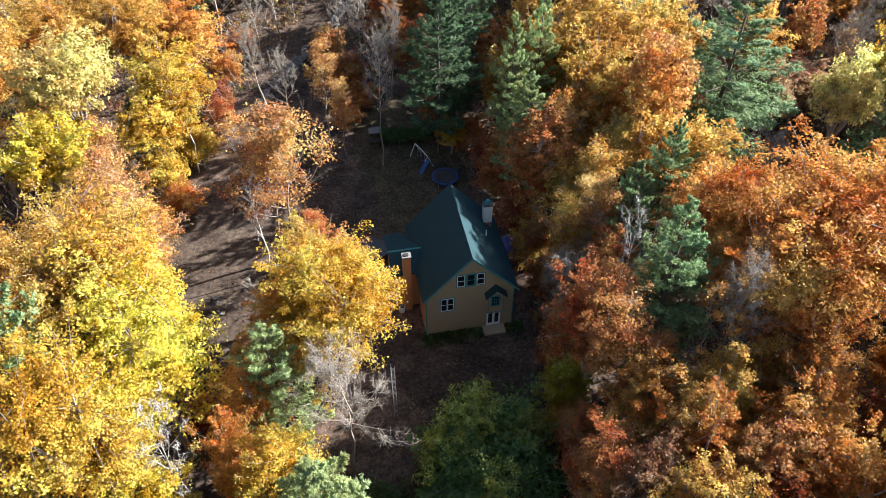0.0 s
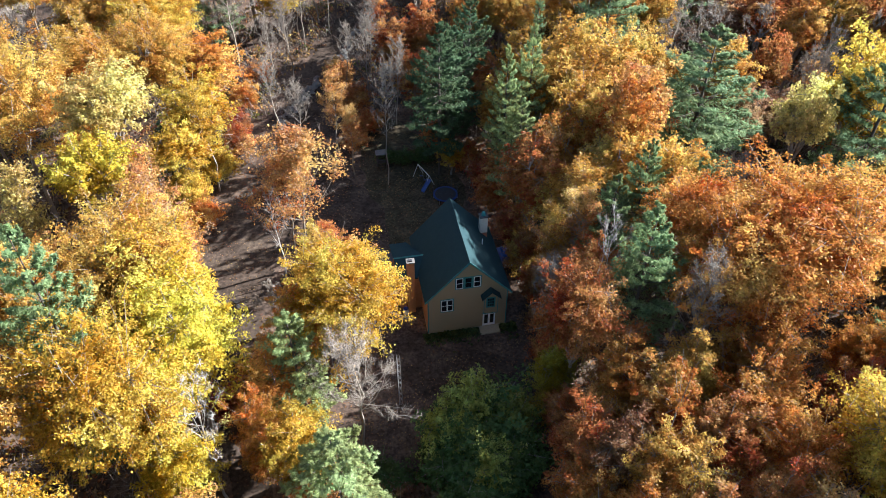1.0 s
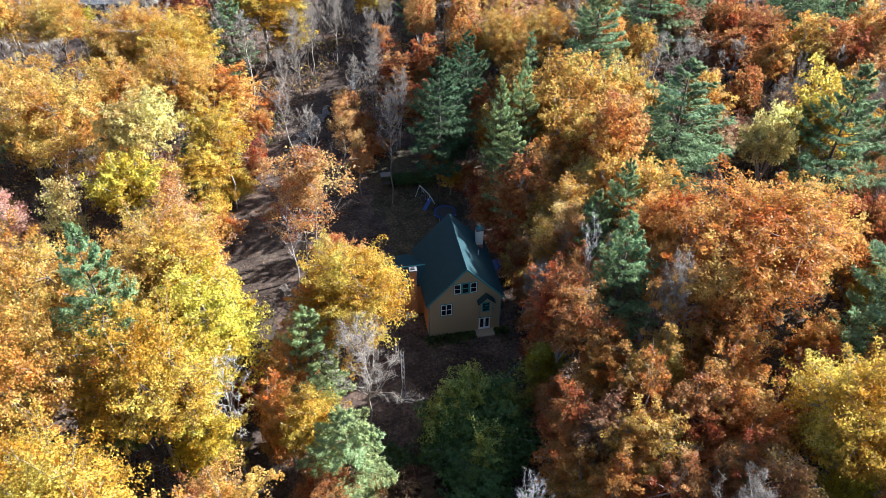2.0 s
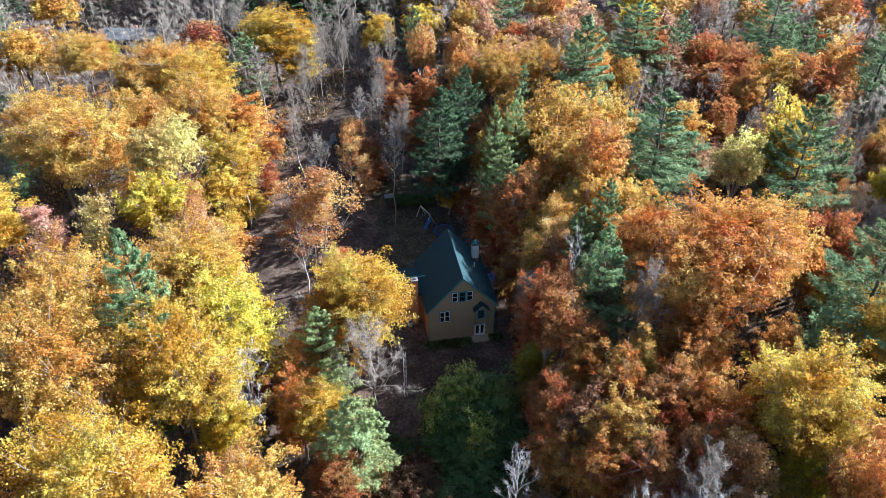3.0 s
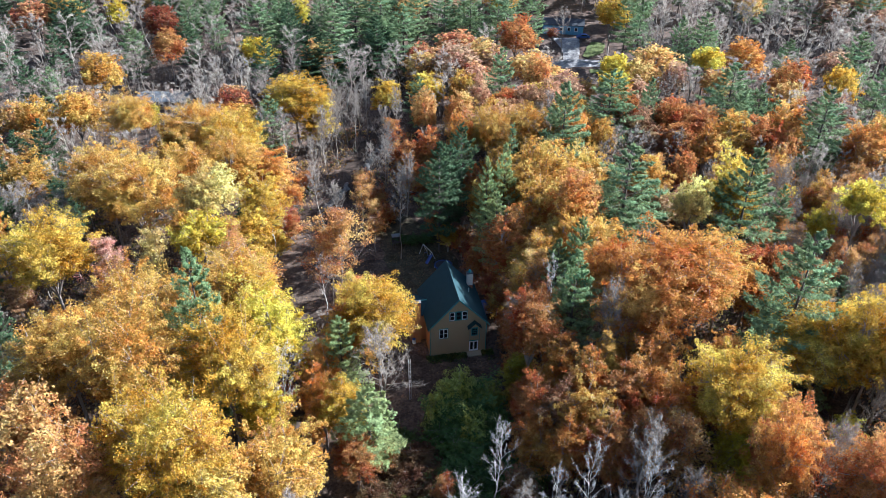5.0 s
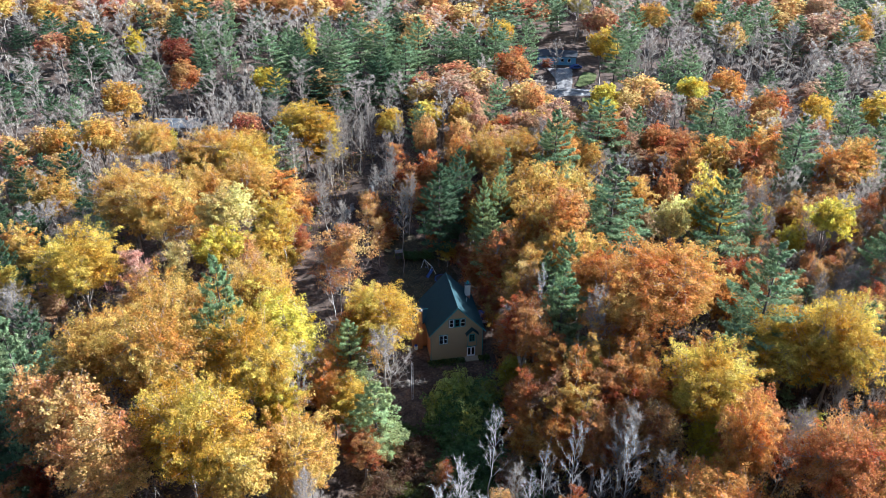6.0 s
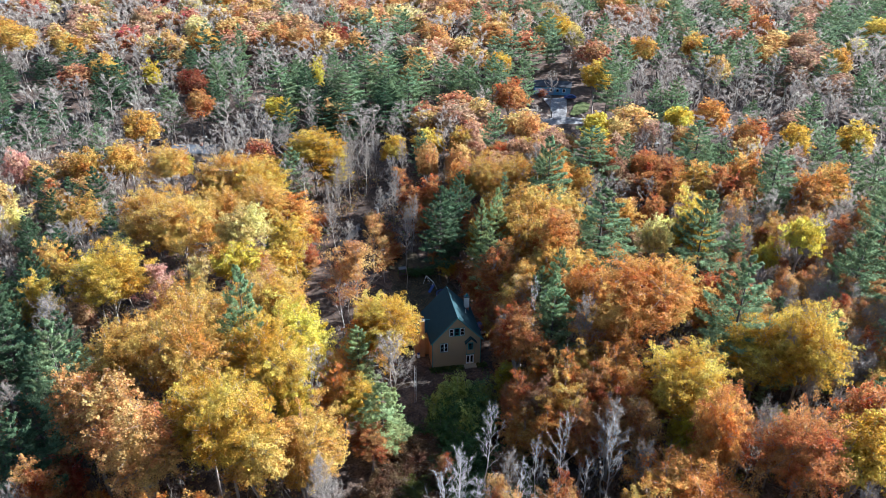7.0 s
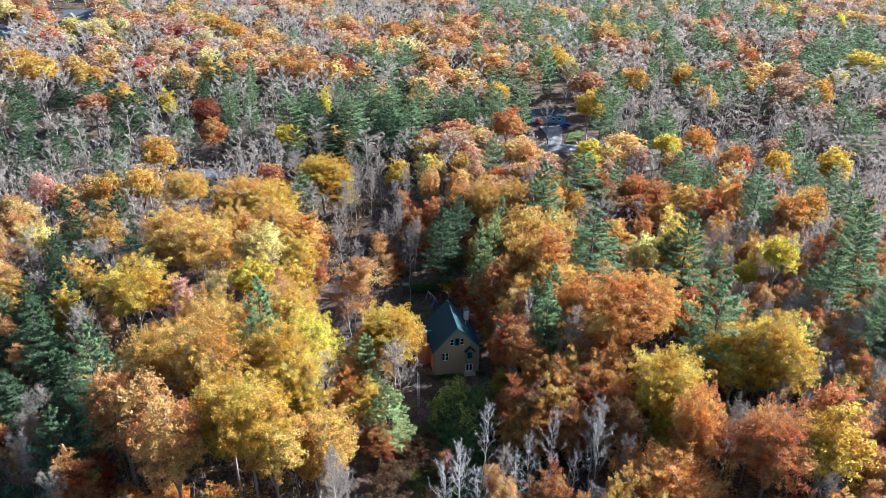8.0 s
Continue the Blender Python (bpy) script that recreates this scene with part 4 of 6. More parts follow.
tree("tall", "amber", -18.4, 16.0, 22.8, 4.8)
tree("tall", "amber", -20.0, 13.0, 24.0, 4.6)
tree("broad", "gold", -34.3, 15.5, 24.8, 6.0)
tree("broad", "amber", -26.0, 10.0, 24.4, 5.0)
tree("broad", "copper", -41.5, 9.0, 25.6, 5.6)
tree("broad", "copper", -48.0, 15.5, 25.6, 5.7)
tree("broad", "amber", -51.6, 31.6, 24.7, 7.2)
tree("broad", "amber", -45.0, 40.0, 25.5, 6.6)
tree("pine", "darkneedle", -61.0, 12.0, 22.0, 4.2)
tree("broad", "copper", -53.8, 19.0, 24.6, 5.0)
tree("tall", "rust", -56.8, 7.0, 20.0, 4.0, "near", 0.85)
tree("pine", "needle", -59.0, 23.0, 29.6, 4.6)
tree("broad", "gold", -64.8, 55.6, 25.0, 7.4)
tree("tall", "gold", -79.0, 54.8, 21.5, 4.2)
tree("pine", "darkneedle", -77.5, 40.0, 25.0, 4.6)
tree("bare", "grey", -70.0, 44.0, 22.0, 5.0)
tree("broad", "amber", -57.2, 75.4, 26.8, 7.6)
tree("broad", "amber", -66.0, 83.0, 25.0, 7.0)
tree("broad", "amber", -50.0, 86.0, 24.0, 7.0)
tree("broad", "amber", -43.0, 92.0, 23.0, 6.4)
tree("broad", "gold", -46.0, 103.0, 23.0, 6.4)
tree("broad", "amber", -55.0, 108.0, 23.5, 7.0)
tree("broad", "orange", -37.0, 95.0, 18.5, 5.4)
tree("broad", "gold", -36.5, 86.0, 17.0, 5.4)
tree("broad", "gold", -37.2, 78.0, 15.0, 4.8)
tree("thin", "gold", -34.6, 82.0, 18.0, 3.6)
# bright undergrowth below the edge of the stand
for tint, x, y, h, r in (("orange", -52.5, 13.0, 6.4, 3.0), ("rust", -48.0, 9.5, 6.0, 3.0), ("orange", -45.0, 12.5, 7.0, 3.2), ("gold", -42.5, 4.5, 5.4, 2.8), ("rust", -39.0, 6.5, 6.2, 3.0), ("orange", -36.5, 11.5, 7.2, 3.2),
                         ("red", -34.0, 6.0, 5.6, 2.8), ("gold", -31.5, 9.5, 6.6, 3.0), ("orange", -29.0, 4.5, 5.6, 2.8), ("rust", -25.5, 4.5, 5.8, 2.8), ("lime", -23.0, 9.0, 6.0, 2.4), ("rust", -20.5, 6.0, 6.0, 2.8),
                         ("red", -56.5, 10.5, 5.6, 2.8), ("red", -60.0, 18.0, 9.0, 3.8), ("orange", -49.5, 4.0, 5.2, 2.8), ("rust", -33.0, 1.0, 5.2, 2.8), ("orange", -41.0, 0.5, 5.2, 2.8)):
    tree("bush", tint, x, y, ground_z(x, y) + h, r)
# leafy young growth along the edges of the road, the clearing and the yard
for tint, x, y, h, r in (("orange", -34.6, 74.0, 4.6, 2.8), ("rust", -36.4, 69.0, 4.8, 2.9), ("gold", -35.0, 84.5, 6.0, 3.4), ("rust", -33.0, 91.0, 5.4, 3.0), ("red", -34.5, 96.5, 4.8, 2.6),
                         ("orange", -34.2, 103.0, 5.2, 3.0), ("rust", -33.0, 110.0, 4.6, 2.8), ("gold", -37.5, 77.5, 7.0, 3.6), ("amber", -36.0, 63.5, 5.0, 3.0), ("rust", -1.5, 93.5, 4.4, 2.8),
                         ("rust", 3.6, 87.5, 5.2, 3.0), ("red", 6.4, 83.0, 5.0, 3.0), ("rust", 7.6, 77.5, 6.4, 3.2), ("red", 9.2, 70.5, 5.6, 3.0), ("amber", 11.0, 65.0, 6.2, 3.2),
                         ("rust", 12.4, 59.5, 5.8, 3.0), ("brown", 13.2, 53.5, 5.4, 3.0), ("rust", 12.6, 47.5, 5.6, 2.8), ("gold", 12.0, 40.0, 5.4, 2.6), ("orange", -18.6, 33.5, 5.6, 2.4),
                         ("orange", -20.2, 40.0, 5.0, 2.4), ("rust", -20.8, 45.0, 4.6, 2.4), ("red", -24.4, 41.0, 4.4, 2.0), ("rust", -10.2, 31.0, 5.2, 2.8), ("copper", -7.6, 27.5, 4.8, 2.6),
                         ("rust", -12.2, 97.0, 4.4, 2.8), ("rust", -15.0, 103.0, 5.0, 3.0), ("copper", -18.5, 110.0, 5.2, 3.0), ("rust", -14.5, 93.0, 4.0, 2.4)):
    tree("bush", tint, x, y, ground_z(x, y) + h, r)
tree("spruce", "darkneedle", -39.5, 79.0, 14.5, 3.2)
tree("broad", "gold", -36.8, 130.0, 22.5, 8.6, "near", 0.95)
tree("tall", "gold", -31.0, 126.0, 18.0, 5.0)
tree("bare", "grey", -45.0, 136.0, 22.0, 6.0)
tree("bare", "grey", -25.0, 132.0, 20.0, 5.0)
tree("thin", "copper", -17.0, 90.0, 15.5, 3.8)
tree("bare", "grey", -22.0, 90.0, 14.5, 3.6)
tree("bare", "grey", -26.0, 93.0, 17.0, 3.6)
tree("bare", "grey", -8.6, 83.5, 21.0, 3.4)
tree("thin", "copper", -14.0, 86.0, 12.0, 3.0)
for x, y, top, r in ((-27.5, 113.0, 18.5, 3.2), (-29.0, 119.0, 19.0, 3.4), (-26.2, 121.5, 18.0, 3.0), (-22.6, 128.0, 20.0, 3.4), (-14.0, 121.0, 18.5, 3.2), (-13.2, 113.5, 17.5, 3.0),
                     (-28.4, 127.0, 19.5, 3.4), (-19.6, 134.5, 20.5, 3.4), (-12.0, 129.0, 20.0, 3.4), (-17.0, 107.5, 15.0, 2.6), (-29.8, 108.5, 16.5, 2.8)):
    tree("bare", "grey", x, y, top, r)
# behind and right of the cabin
tree("pine", "darkneedle", -0.6, 86.0, 24.5, 4.4)
tree("pine", "darkneedle", 1.6, 91.0, 22.0, 4.0)
tree("pine", "palegreen", 8.6, 80.6, 23.8, 2.7)
tree("pine", "palegreen", 12.2, 84.0, 25.0, 2.9)
tree("pine", "palegreen", 10.2, 74.4, 20.2, 3.4)
tree("tall", "rust", 8.4, 76.5, 12.0, 4.2)
tree("tall", "gold", 1.2, 86.0, 6.8, 2.6)
tree("tall", "rust", 11.5, 69.0, 20.5, 5.2)
tree("broad", "amber", 14.6, 67.0, 14.5, 4.0)
tree("thin", "amber", 16.8, 62.8, 18.6, 4.8)
tree("pine", "bluegreen", 23.4, 60.4, 23.0, 3.4)
tree("pine", "bluegreen", 19.5, 57.5, 20.5, 3.2)
tree("pine", "bluegreen", 20.3, 45.2, 25.8, 4.2)
tree("thin", "rust", 19.4, 41.0, 15.5, 3.4)
tree("snag", "grey", 16.8, 48.0, 23.5, 3.6)
tree("broad", "rust", 14.0, 41.8, 21.2, 4.6, "near", 0.85)
tree("bare", "grey", 24.0, 41.0, 24.0, 4.2)
tree("bare", "grey", 13.0, 53.0, 13.0, 4.0)
tree("bare", "grey", 15.5, 57.0, 15.0, 4.0)
tree("tall", "rust", 17.5, 53.0, 17.0, 3.4)
tree("thin", "copper", 15.4, 49.0, 16.0, 3.6)
tree("thin", "copper", 16.0, 57.5, 19.0, 4.0)
tree("thin", "copper", 13.5, 60.0, 12.0, 3.6)
tree("broad", "orange", 36.9, 48.8, 26.4, 9.0)
tree("broad", "orange", 31.0, 45.2, 23.8, 7.0)
tree("broad", "orange", 28.5, 53.5, 23.0, 6.4)
tree("broad", "amber", 42.5, 52.0, 24.5, 6.4)
# leaf tints below 1 carry the shade before the yard's right side
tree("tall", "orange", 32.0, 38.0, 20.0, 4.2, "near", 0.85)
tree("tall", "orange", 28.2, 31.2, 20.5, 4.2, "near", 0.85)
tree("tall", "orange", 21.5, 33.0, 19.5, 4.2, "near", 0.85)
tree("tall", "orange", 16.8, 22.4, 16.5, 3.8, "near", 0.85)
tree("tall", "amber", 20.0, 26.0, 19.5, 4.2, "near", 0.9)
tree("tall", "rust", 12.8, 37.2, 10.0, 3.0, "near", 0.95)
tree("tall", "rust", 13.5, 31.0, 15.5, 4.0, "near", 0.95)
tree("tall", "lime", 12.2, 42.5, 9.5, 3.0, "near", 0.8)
tree("pine", "needle", 52.0, 41.0, 31.5, 6.4)
tree("spruce", "needle", 58.0, 40.0, 22.0, 3.8)
tree("broad", "gold", 54.8, 35.8, 22.6, 6.6)
tree("broad", "gold", 61.0, 33.5, 26.0, 6.4)
tree("broad", "gold", 38.6, 24.4, 25.0, 6.4)
tree("tall", "lime", 40.2, 21.5, 19.5, 4.6)
tree("broad", "rust", 42.0, 16.6, 23.4, 4.6)
tree("broad", "rust", 51.4, 10.4, 24.2, 6.0)
tree("broad", "gold", 60.4, 11.6, 24.2, 5.6)
tree("broad", "rust", 64.8, 17.4, 24.3, 5.2)
tree("broad", "orange", 35.0, 6.2, 18.6, 7.4)
tree("broad", "orange", 40.0, 13.2, 25.0, 3.2)
tree("bare", "grey", 46.5, 15.0, 23.0, 4.2)
tree("snag", "grey", 24.2, 11.8, 22.0, 3.8)
tree("snag", "grey", 16.9, 10.2, 25.0, 3.2)
tree("bare", "grey", 25.0, 15.2, 22.6, 4.0)
tree("snag", "grey", 7.5, 17.4, 21.0, 3.4)
tree("snag", "grey", 3.4, 9.0, 19.0, 3.4)
tree("snag", "grey", 1.0, 6.5, 18.0, 4.0)
tree("snag", "grey", 5.6, 4.5, 18.0, 4.0)
tree("snag", "grey", 11.5, 6.0, 19.5, 4.0)
tree("bare", "grey", -14.5, 4.0, 19.0, 3.6)
tree("bare", "grey", -17.0, 7.0, 19.0, 3.4)
tree("thin", "copper", 9.0, 1.5, 19.0, 4.0)
tree("pine", "needle", 35.4, 80.6, 26.2, 7.4)
tree("pine", "needle", 54.4, 70.6, 30.4, 6.0)
tree("broad", "gold", 54.0, 76.0, 28.0, 4.8)
tree("domed", "pale", 44.4, 69.4, 26.5, 4.4)
tree("domed", "yellow", 76.0, 71.0, 26.5, 5.2)
tree("domed", "yellow", 69.0, 70.0, 21.0, 3.2)
tree("broad", "orange", 23.2, 72.0, 24.2, 4.6)
tree("broad", "amber", 19.0, 78.0, 22.0, 4.8)
tree("broad", "amber", 17.5, 92.0, 22.0, 5.2)
tree("spruce", "needle", 15.4, 105.6, 21.0, 3.0)
tree("pine", "needle", 26.0, 103.0, 30.0, 5.6)
tree("pine", "needle", 39.6, 121.0, 27.0, 6.8)
tree("pine", "needle", 71.6, 131.0, 25.5, 6.4)
tree("broad", "rust", 70.2, 108.0, 21.5, 4.6)
tree("broad", "orange", 78.0, 112.5, 22.8, 5.0)
tree("broad", "rust", 74.6, 105.5, 20.0, 4.2)
tree("broad", "orange", 59.0, 105.5, 21.2, 4.4)
tree("broad", "amber", 65.0, 108.5, 22.8, 4.8)
tree("pine", "needle", 86.0, 111.0, 26.0, 6.4)
tree("broad", "orange", 93.0, 104.5, 22.0, 5.0)
tree("broad", "amber", 100.2, 108.5, 22.8, 5.0)
tree("domed", "yellow", 44.0, 138.0, 22.0, 4.8)
# tall pines added along the right edge, some unseen, to shade the bare woods
for x, y, top, r in ((84.0, 62.0, 26.0, 5.4), (88.0, 46.0, 26.0, 5.4), (94.0, 72.0, 27.0, 5.8), (98.0, 58.0, 28.0, 5.6),
                     (101.0, 84.0, 29.0, 5.6), (104.0, 48.0, 30.0, 5.8)):
    tree("pine", "needle", x, y, top, r)
tree("snag", "grey", 3.3, 13.4, 16.0, 3)
tree("bare", "grey", 11.0, 11.1, 17.0, 3)
tree("snag", "grey", 14.2, 12.2, 18.0, 3.2)
tree("bare", "grey", -23.5, 13.2, 17.0, 3)
tree("bare", "grey", -17.0, 11.4, 16.0, 3)
tree("thin", "copper", 8.6, 7.4, 16.0, 3)
tree("snag", "grey", 21.2, 11.5, 16.0, 2.8)
tree("bare", "grey", 29.5, 13.1, 18.0, 3)
tree("bare", "grey", -19.3, 50.4, 11.0, 2.6)
tree("bare", "grey", -71.0, 21.5, 18.0, 3.6)
tree("bare", "grey", -67.6, 11.6, 18.0, 3.6)
tree("bare", "grey", -57.3, 3.0, 18.0, 3.6)
tree("bare", "grey", -73.0, 45.3, 19.0, 3.6)
# far trees
tree("pine", "darkneedle", -69.4, 43.2, 19.0, 3.2, "mid")
tree("pine", "darkneedle", -86.4, 54.9, 19.0, 3.0, "mid")
tree("pine", "darkneedle", -92.7, 78.3, 19.0, 3.0, "mid")
tree("pine", "needle", 106.4, 96.4, 23.7, 5.0, "mid")
tree("broad", "amber", -60.2, 106.4, 20.6, 5.4, "mid")
tree("pine", "darkneedle", -103.8, 108.4, 20.9, 4.1, "mid")
tree("broad", "amber", -49.2, 111.7, 21.1, 5.4, "mid")
tree("pine", "needle", 113.3, 113.4, 25.2, 4.6, "mid")
tree("pine", "needle", 108.8, 117.1, 25.5, 5.0, "mid")
tree("broad", "pink", -114.9, 117.2, 21.5, 4.4, "mid")
tree("broad", "amber", -96.8, 117.9, 21.5, 5.3, "mid")
tree("broad", "amber", -74.6, 118.7, 21.6, 6.1, "mid")
tree("broad", "amber", -88.7, 122.1, 21.8, 6.0, "mid")
tree("broad", "copper", -4.6, 123.4, 22.0, 3.9, "mid")
tree("broad", "copper", 4.4, 123.7, 22.0, 4.3, "mid")
tree("pine", "needle", 107.3, 128.9, 26.3, 4.8, "mid")
tree("bare", "grey", 57.7, 133.0, 22.6, 4.2, "mid")
tree("broad", "gold", 102.7, 138.5, 23.0, 5.0, "mid")
tree("broad", "gold", 121.4, 140.2, 23.1, 6.3, "mid")
tree("pine", "needle", 14.8, 139.8, 27.1, 4.7, "mid")
tree("bare", "grey", -22.3, 139.9, 23.1, 4.6, "mid")
tree("broad", "rust", 90.9, 142.2, 23.2, 6.4, "mid")
tree("bare", "grey", -124.3, 142.2, 23.2, 5.2, "mid")
tree("bare", "grey", -29.8, 144.0, 23.4, 3.6, "mid")
tree("bare", "grey", -15.7, 144.7, 23.4, 4.7, "mid")
tree("broad", "amber", -91.6, 145.7, 23.5, 6.5, "mid")
tree("broad", "copper", 25.0, 145.6, 23.5, 4.7, "mid")
tree("domed", "yellow", 45.8, 147.9, 23.7, 5.0, "mid")
tree("bare", "grey", -41.1, 148.5, 23.7, 3.7, "mid")
tree("bare", "grey", -95.0, 148.0, 23.8, 4.7, "mid")
tree("domed", "yellow", 71.7, 151.8, 23.9, 5.7, "mid")
tree("bare", "grey", -110.7, 152.1, 23.9, 5.3, "mid")
tree("pine", "needle", 112.8, 153.0, 28.0, 5.7, "mid")
tree("bare", "grey", -87.8, 150.2, 22.5, 6.4, "mid")
tree("bare", "grey", -140.2, 156.5, 24.2, 5.6, "mid")
tree("bare", "grey", 120.3, 157.6, 24.3, 5.0, "mid")
tree("broad", "orange", 84.3, 158.3, 24.3, 6.7, "mid")
tree("pine", "darkneedle", -112.1, 164.4, 24.8, 3.4, "mid")
tree("pine", "needle", 67.4, 164.9, 28.9, 3.6, "mid")
tree("pine", "needle", 74.9, 166.8, 29.0, 5.6, "mid")
tree("broad", "rust", -80.6, 168.0, 23.2, 5.6, "mid", 0.9)
tree("broad", "red", -88.0, 186.0, 25.0, 6.2, "mid", 0.6)
tree("pine", "needle", 145.0, 169.8, 29.2, 5.8, "mid")
tree("bare", "grey", 59.4, 171.7, 25.3, 4.1, "mid")
tree("bare", "grey", -128.9, 172.9, 25.4, 5.3, "mid")
tree("pine", "needle", -12.1, 173.3, 29.4, 6.7, "mid")
tree("bare", "grey", 115.2, 173.6, 25.4, 5.6, "mid")
tree("broad", "rust", 22.0, 176.3, 25.0, 6.8, "mid")
tree("pine", "needle", -33.3, 177.0, 29.6, 7.1, "mid")
tree("pine", "needle", -56.1, 178.3, 29.7, 7.4, "mid")
tree("bare", "grey", 63.5, 177.9, 25.7, 5.4, "mid")
tree("pine", "darkneedle", -151.2, 177.6, 25.8, 3.7, "mid")
tree("pine", "needle", -78.3, 182.9, 30.1, 4.3, "mid")
tree("pine", "needle", 60.3, 183.7, 30.2, 4.6, "mid")
tree("bare", "grey", 93.2, 184.4, 26.2, 4.8, "mid")
tree("broad", "gold", 53.6, 194.0, 26.8, 5.8, "mid")
tree("pine", "needle", -70.6, 184.3, 30.2, 3.8, "mid")
tree("bare", "grey", 101.3, 184.9, 26.2, 5.7, "mid")
tree("pine", "needle", -51.2, 185.8, 30.3, 5.1, "mid")
tree("pine", "needle", 8.1, 187.2, 30.4, 6.2, "mid")
tree("pine", "needle", 0.0, 187.4, 30.4, 5.8, "mid")
tree("pine", "needle", 16.7, 187.9, 30.4, 5.8, "mid")
tree("bare", "grey", 38.2, 190.4, 24.0, 4.2, "mid")
tree("pine", "needle", -20.2, 191.8, 30.7, 7.2, "mid")
tree("pine", "needle", 27.8, 191.1, 30.7, 4.7, "mid")
tree("pine", "needle", 58.0, 191.6, 30.7, 5.6, "mid")
tree("pine", "needle", -8.7, 193.6, 30.8, 5.5, "mid")
tree("pine", "needle", -28.7, 194.7, 30.9, 6.4, "mid")
tree("pine", "needle", -39.7, 195.0, 31.0, 3.9, "mid")
tree("bare", "grey", -154.3, 196.9, 27.1, 5.4, "mid")
tree("bare", "grey", 118.2, 198.0, 27.1, 6.1, "mid")
tree("broad", "amber", -122.5, 197.9, 27.1, 5.7, "mid")
tree("tall", "yellow", -106.1, 197.9, 27.2, 4.2, "mid")
tree("tall", "yellow", -46.3, 198.0, 27.2, 3.5, "mid")
tree("tall", "red", 36.4, 204.0, 14.0, 2.6, "mid", 0.7)
tree("pine", "needle", 105.4, 211.5, 31.7, 5.7, "mid")
tree("broad", "amber", 147.8, 212.5, 27.7, 6.6, "mid")
tree("bare", "grey", -150.9, 212.4, 27.7, 5.6, "mid")
tree("pine", "needle", 68.4, 214.3, 31.8, 4.7, "mid")
tree("pine", "needle", 99.6, 215.9, 31.8, 6.7, "mid")
tree("pine", "needle", 116.7, 221.6, 32.0, 6.0, "mid")
tree("bare", "grey", -116.5, 222.2, 28.0, 5.5, "mid")
tree("broad", "amber", -147.7, 226.1, 28.1, 6.8, "mid")
tree("broad", "amber", 77.2, 227.2, 28.2, 6.4, "mid")
tree("pine", "needle", -80.8, 226.9, 32.2, 3.4, "mid")
tree("pine", "needle", 85.8, 231.2, 32.3, 4.5, "mid")
tree("broad", "amber", 99.7, 233.5, 28.3, 6.6, "mid")
tree("broad", "amber", -96.9, 234.3, 28.4, 6.6, "mid")
tree("broad", "copper", -35.6, 234.1, 28.4, 5.4, "mid")
tree("broad", "copper", -59.4, 236.1, 28.4, 8.4, "mid")
tree("broad", "amber", -174.2, 238.4, 28.5, 10.0, "mid")
tree("broad", "blush", 146.0, 240.7, 28.6, 6.5, "mid")
tree("broad", "copper", -70.3, 243.6, 28.6, 8.7, "mid")
tree("broad", "copper", -4.6, 245.6, 28.7, 7.5, "mid")
tree("bare", "grey", -115.0, 246.2, 28.7, 5.9, "mid")
tree("broad", "red", -46.1, 246.8, 28.7, 6.6, "mid", 0.7)
tree("broad", "pale", 54.0, 246.9, 28.8, 5.1, "mid")
tree("pine", "needle", 65.7, 248.8, 32.8, 5.2, "mid")
tree("broad", "copper", 19.5, 251.6, 28.8, 11.2, "mid")
tree("broad", "amber", -190.4, 251.6, 28.9, 8.8, "mid")
tree("pine", "needle", -17.1, 253.2, 33.0, 5.1, "mid")
tree("pine", "needle", 44.0, 255.7, 33.0, 5.7, "mid")
tree("pine", "needle", 103.5, 258.2, 33.1, 6.5, "mid")
tree("pine", "needle", -49.4, 259.9, 33.1, 5.3, "mid")
tree("broad", "gold", 188.0, 261.1, 29.2, 9.0, "mid")
tree("broad", "gold", 48.1, 263.6, 29.2, 9.1, "mid")
tree("broad", "rust", 138.3, 266.3, 29.3, 6.9, "mid")
tree("pine", "needle", 13.8, 269.3, 33.4, 5.4, "mid")
tree("broad", "blush", -136.7, 273.1, 29.5, 7.0, "mid")
tree("pine", "needle", 133.5, 276.5, 33.6, 5.8, "mid")
tree("pine", "needle", 173.5, 278.0, 33.7, 5.5, "mid")
tree("broad", "copper", -91.2, 281.2, 29.8, 8.0, "mid")
tree("pine", "needle", 104.8, 286.0, 33.9, 8.2, "mid")
tree("bare", "grey", -63.0, 288.1, 30.0, 6.9, "mid")
tree("broad", "copper", 2.3, 291.2, 30.1, 8.5, "mid")
tree("pine", "needle", 39.7, 292.5, 34.1, 8.0, "mid")
tree("pine", "needle", 204.0, 292.3, 34.1, 7.1, "mid")
tree("pine", "needle", 66.3, 299.5, 34.3, 5.3, "mid")
tree("broad", "copper", 82.0, 307.2, 30.5, 7.9, "mid")
tree("bare", "grey", -158.7, 311.1, 30.7, 7.1, "mid")
tree("broad", "amber", -110.3, 313.6, 30.7, 8.8, "mid")
tree("bare", "grey", -78.7, 314.5, 30.8, 7.4, "mid")
tree("broad", "copper", -29.6, 317.4, 30.8, 10.4, "mid")
tree("broad", "pale", -183.0, 317.8, 30.9, 8.7, "mid")
tree("broad", "pale", -197.9, 321.6, 31.0, 8.9, "mid")
tree("pine", "needle", 181.7, 331.1, 35.3, 6.2, "mid")
tree("broad", "amber", -126.6, 336.1, 31.4, 11.3, "mid")
tree("pine", "needle", 82.3, 342.8, 35.6, 5.9, "mid")
tree("pine", "needle", 21.5, 343.3, 35.6, 5.8, "mid")
tree("pine", "needle", 2.4, 349.3, 35.8, 5.9, "mid")
tree("pine", "needle", 174.0, 350.6, 35.9, 7.1, "mid")
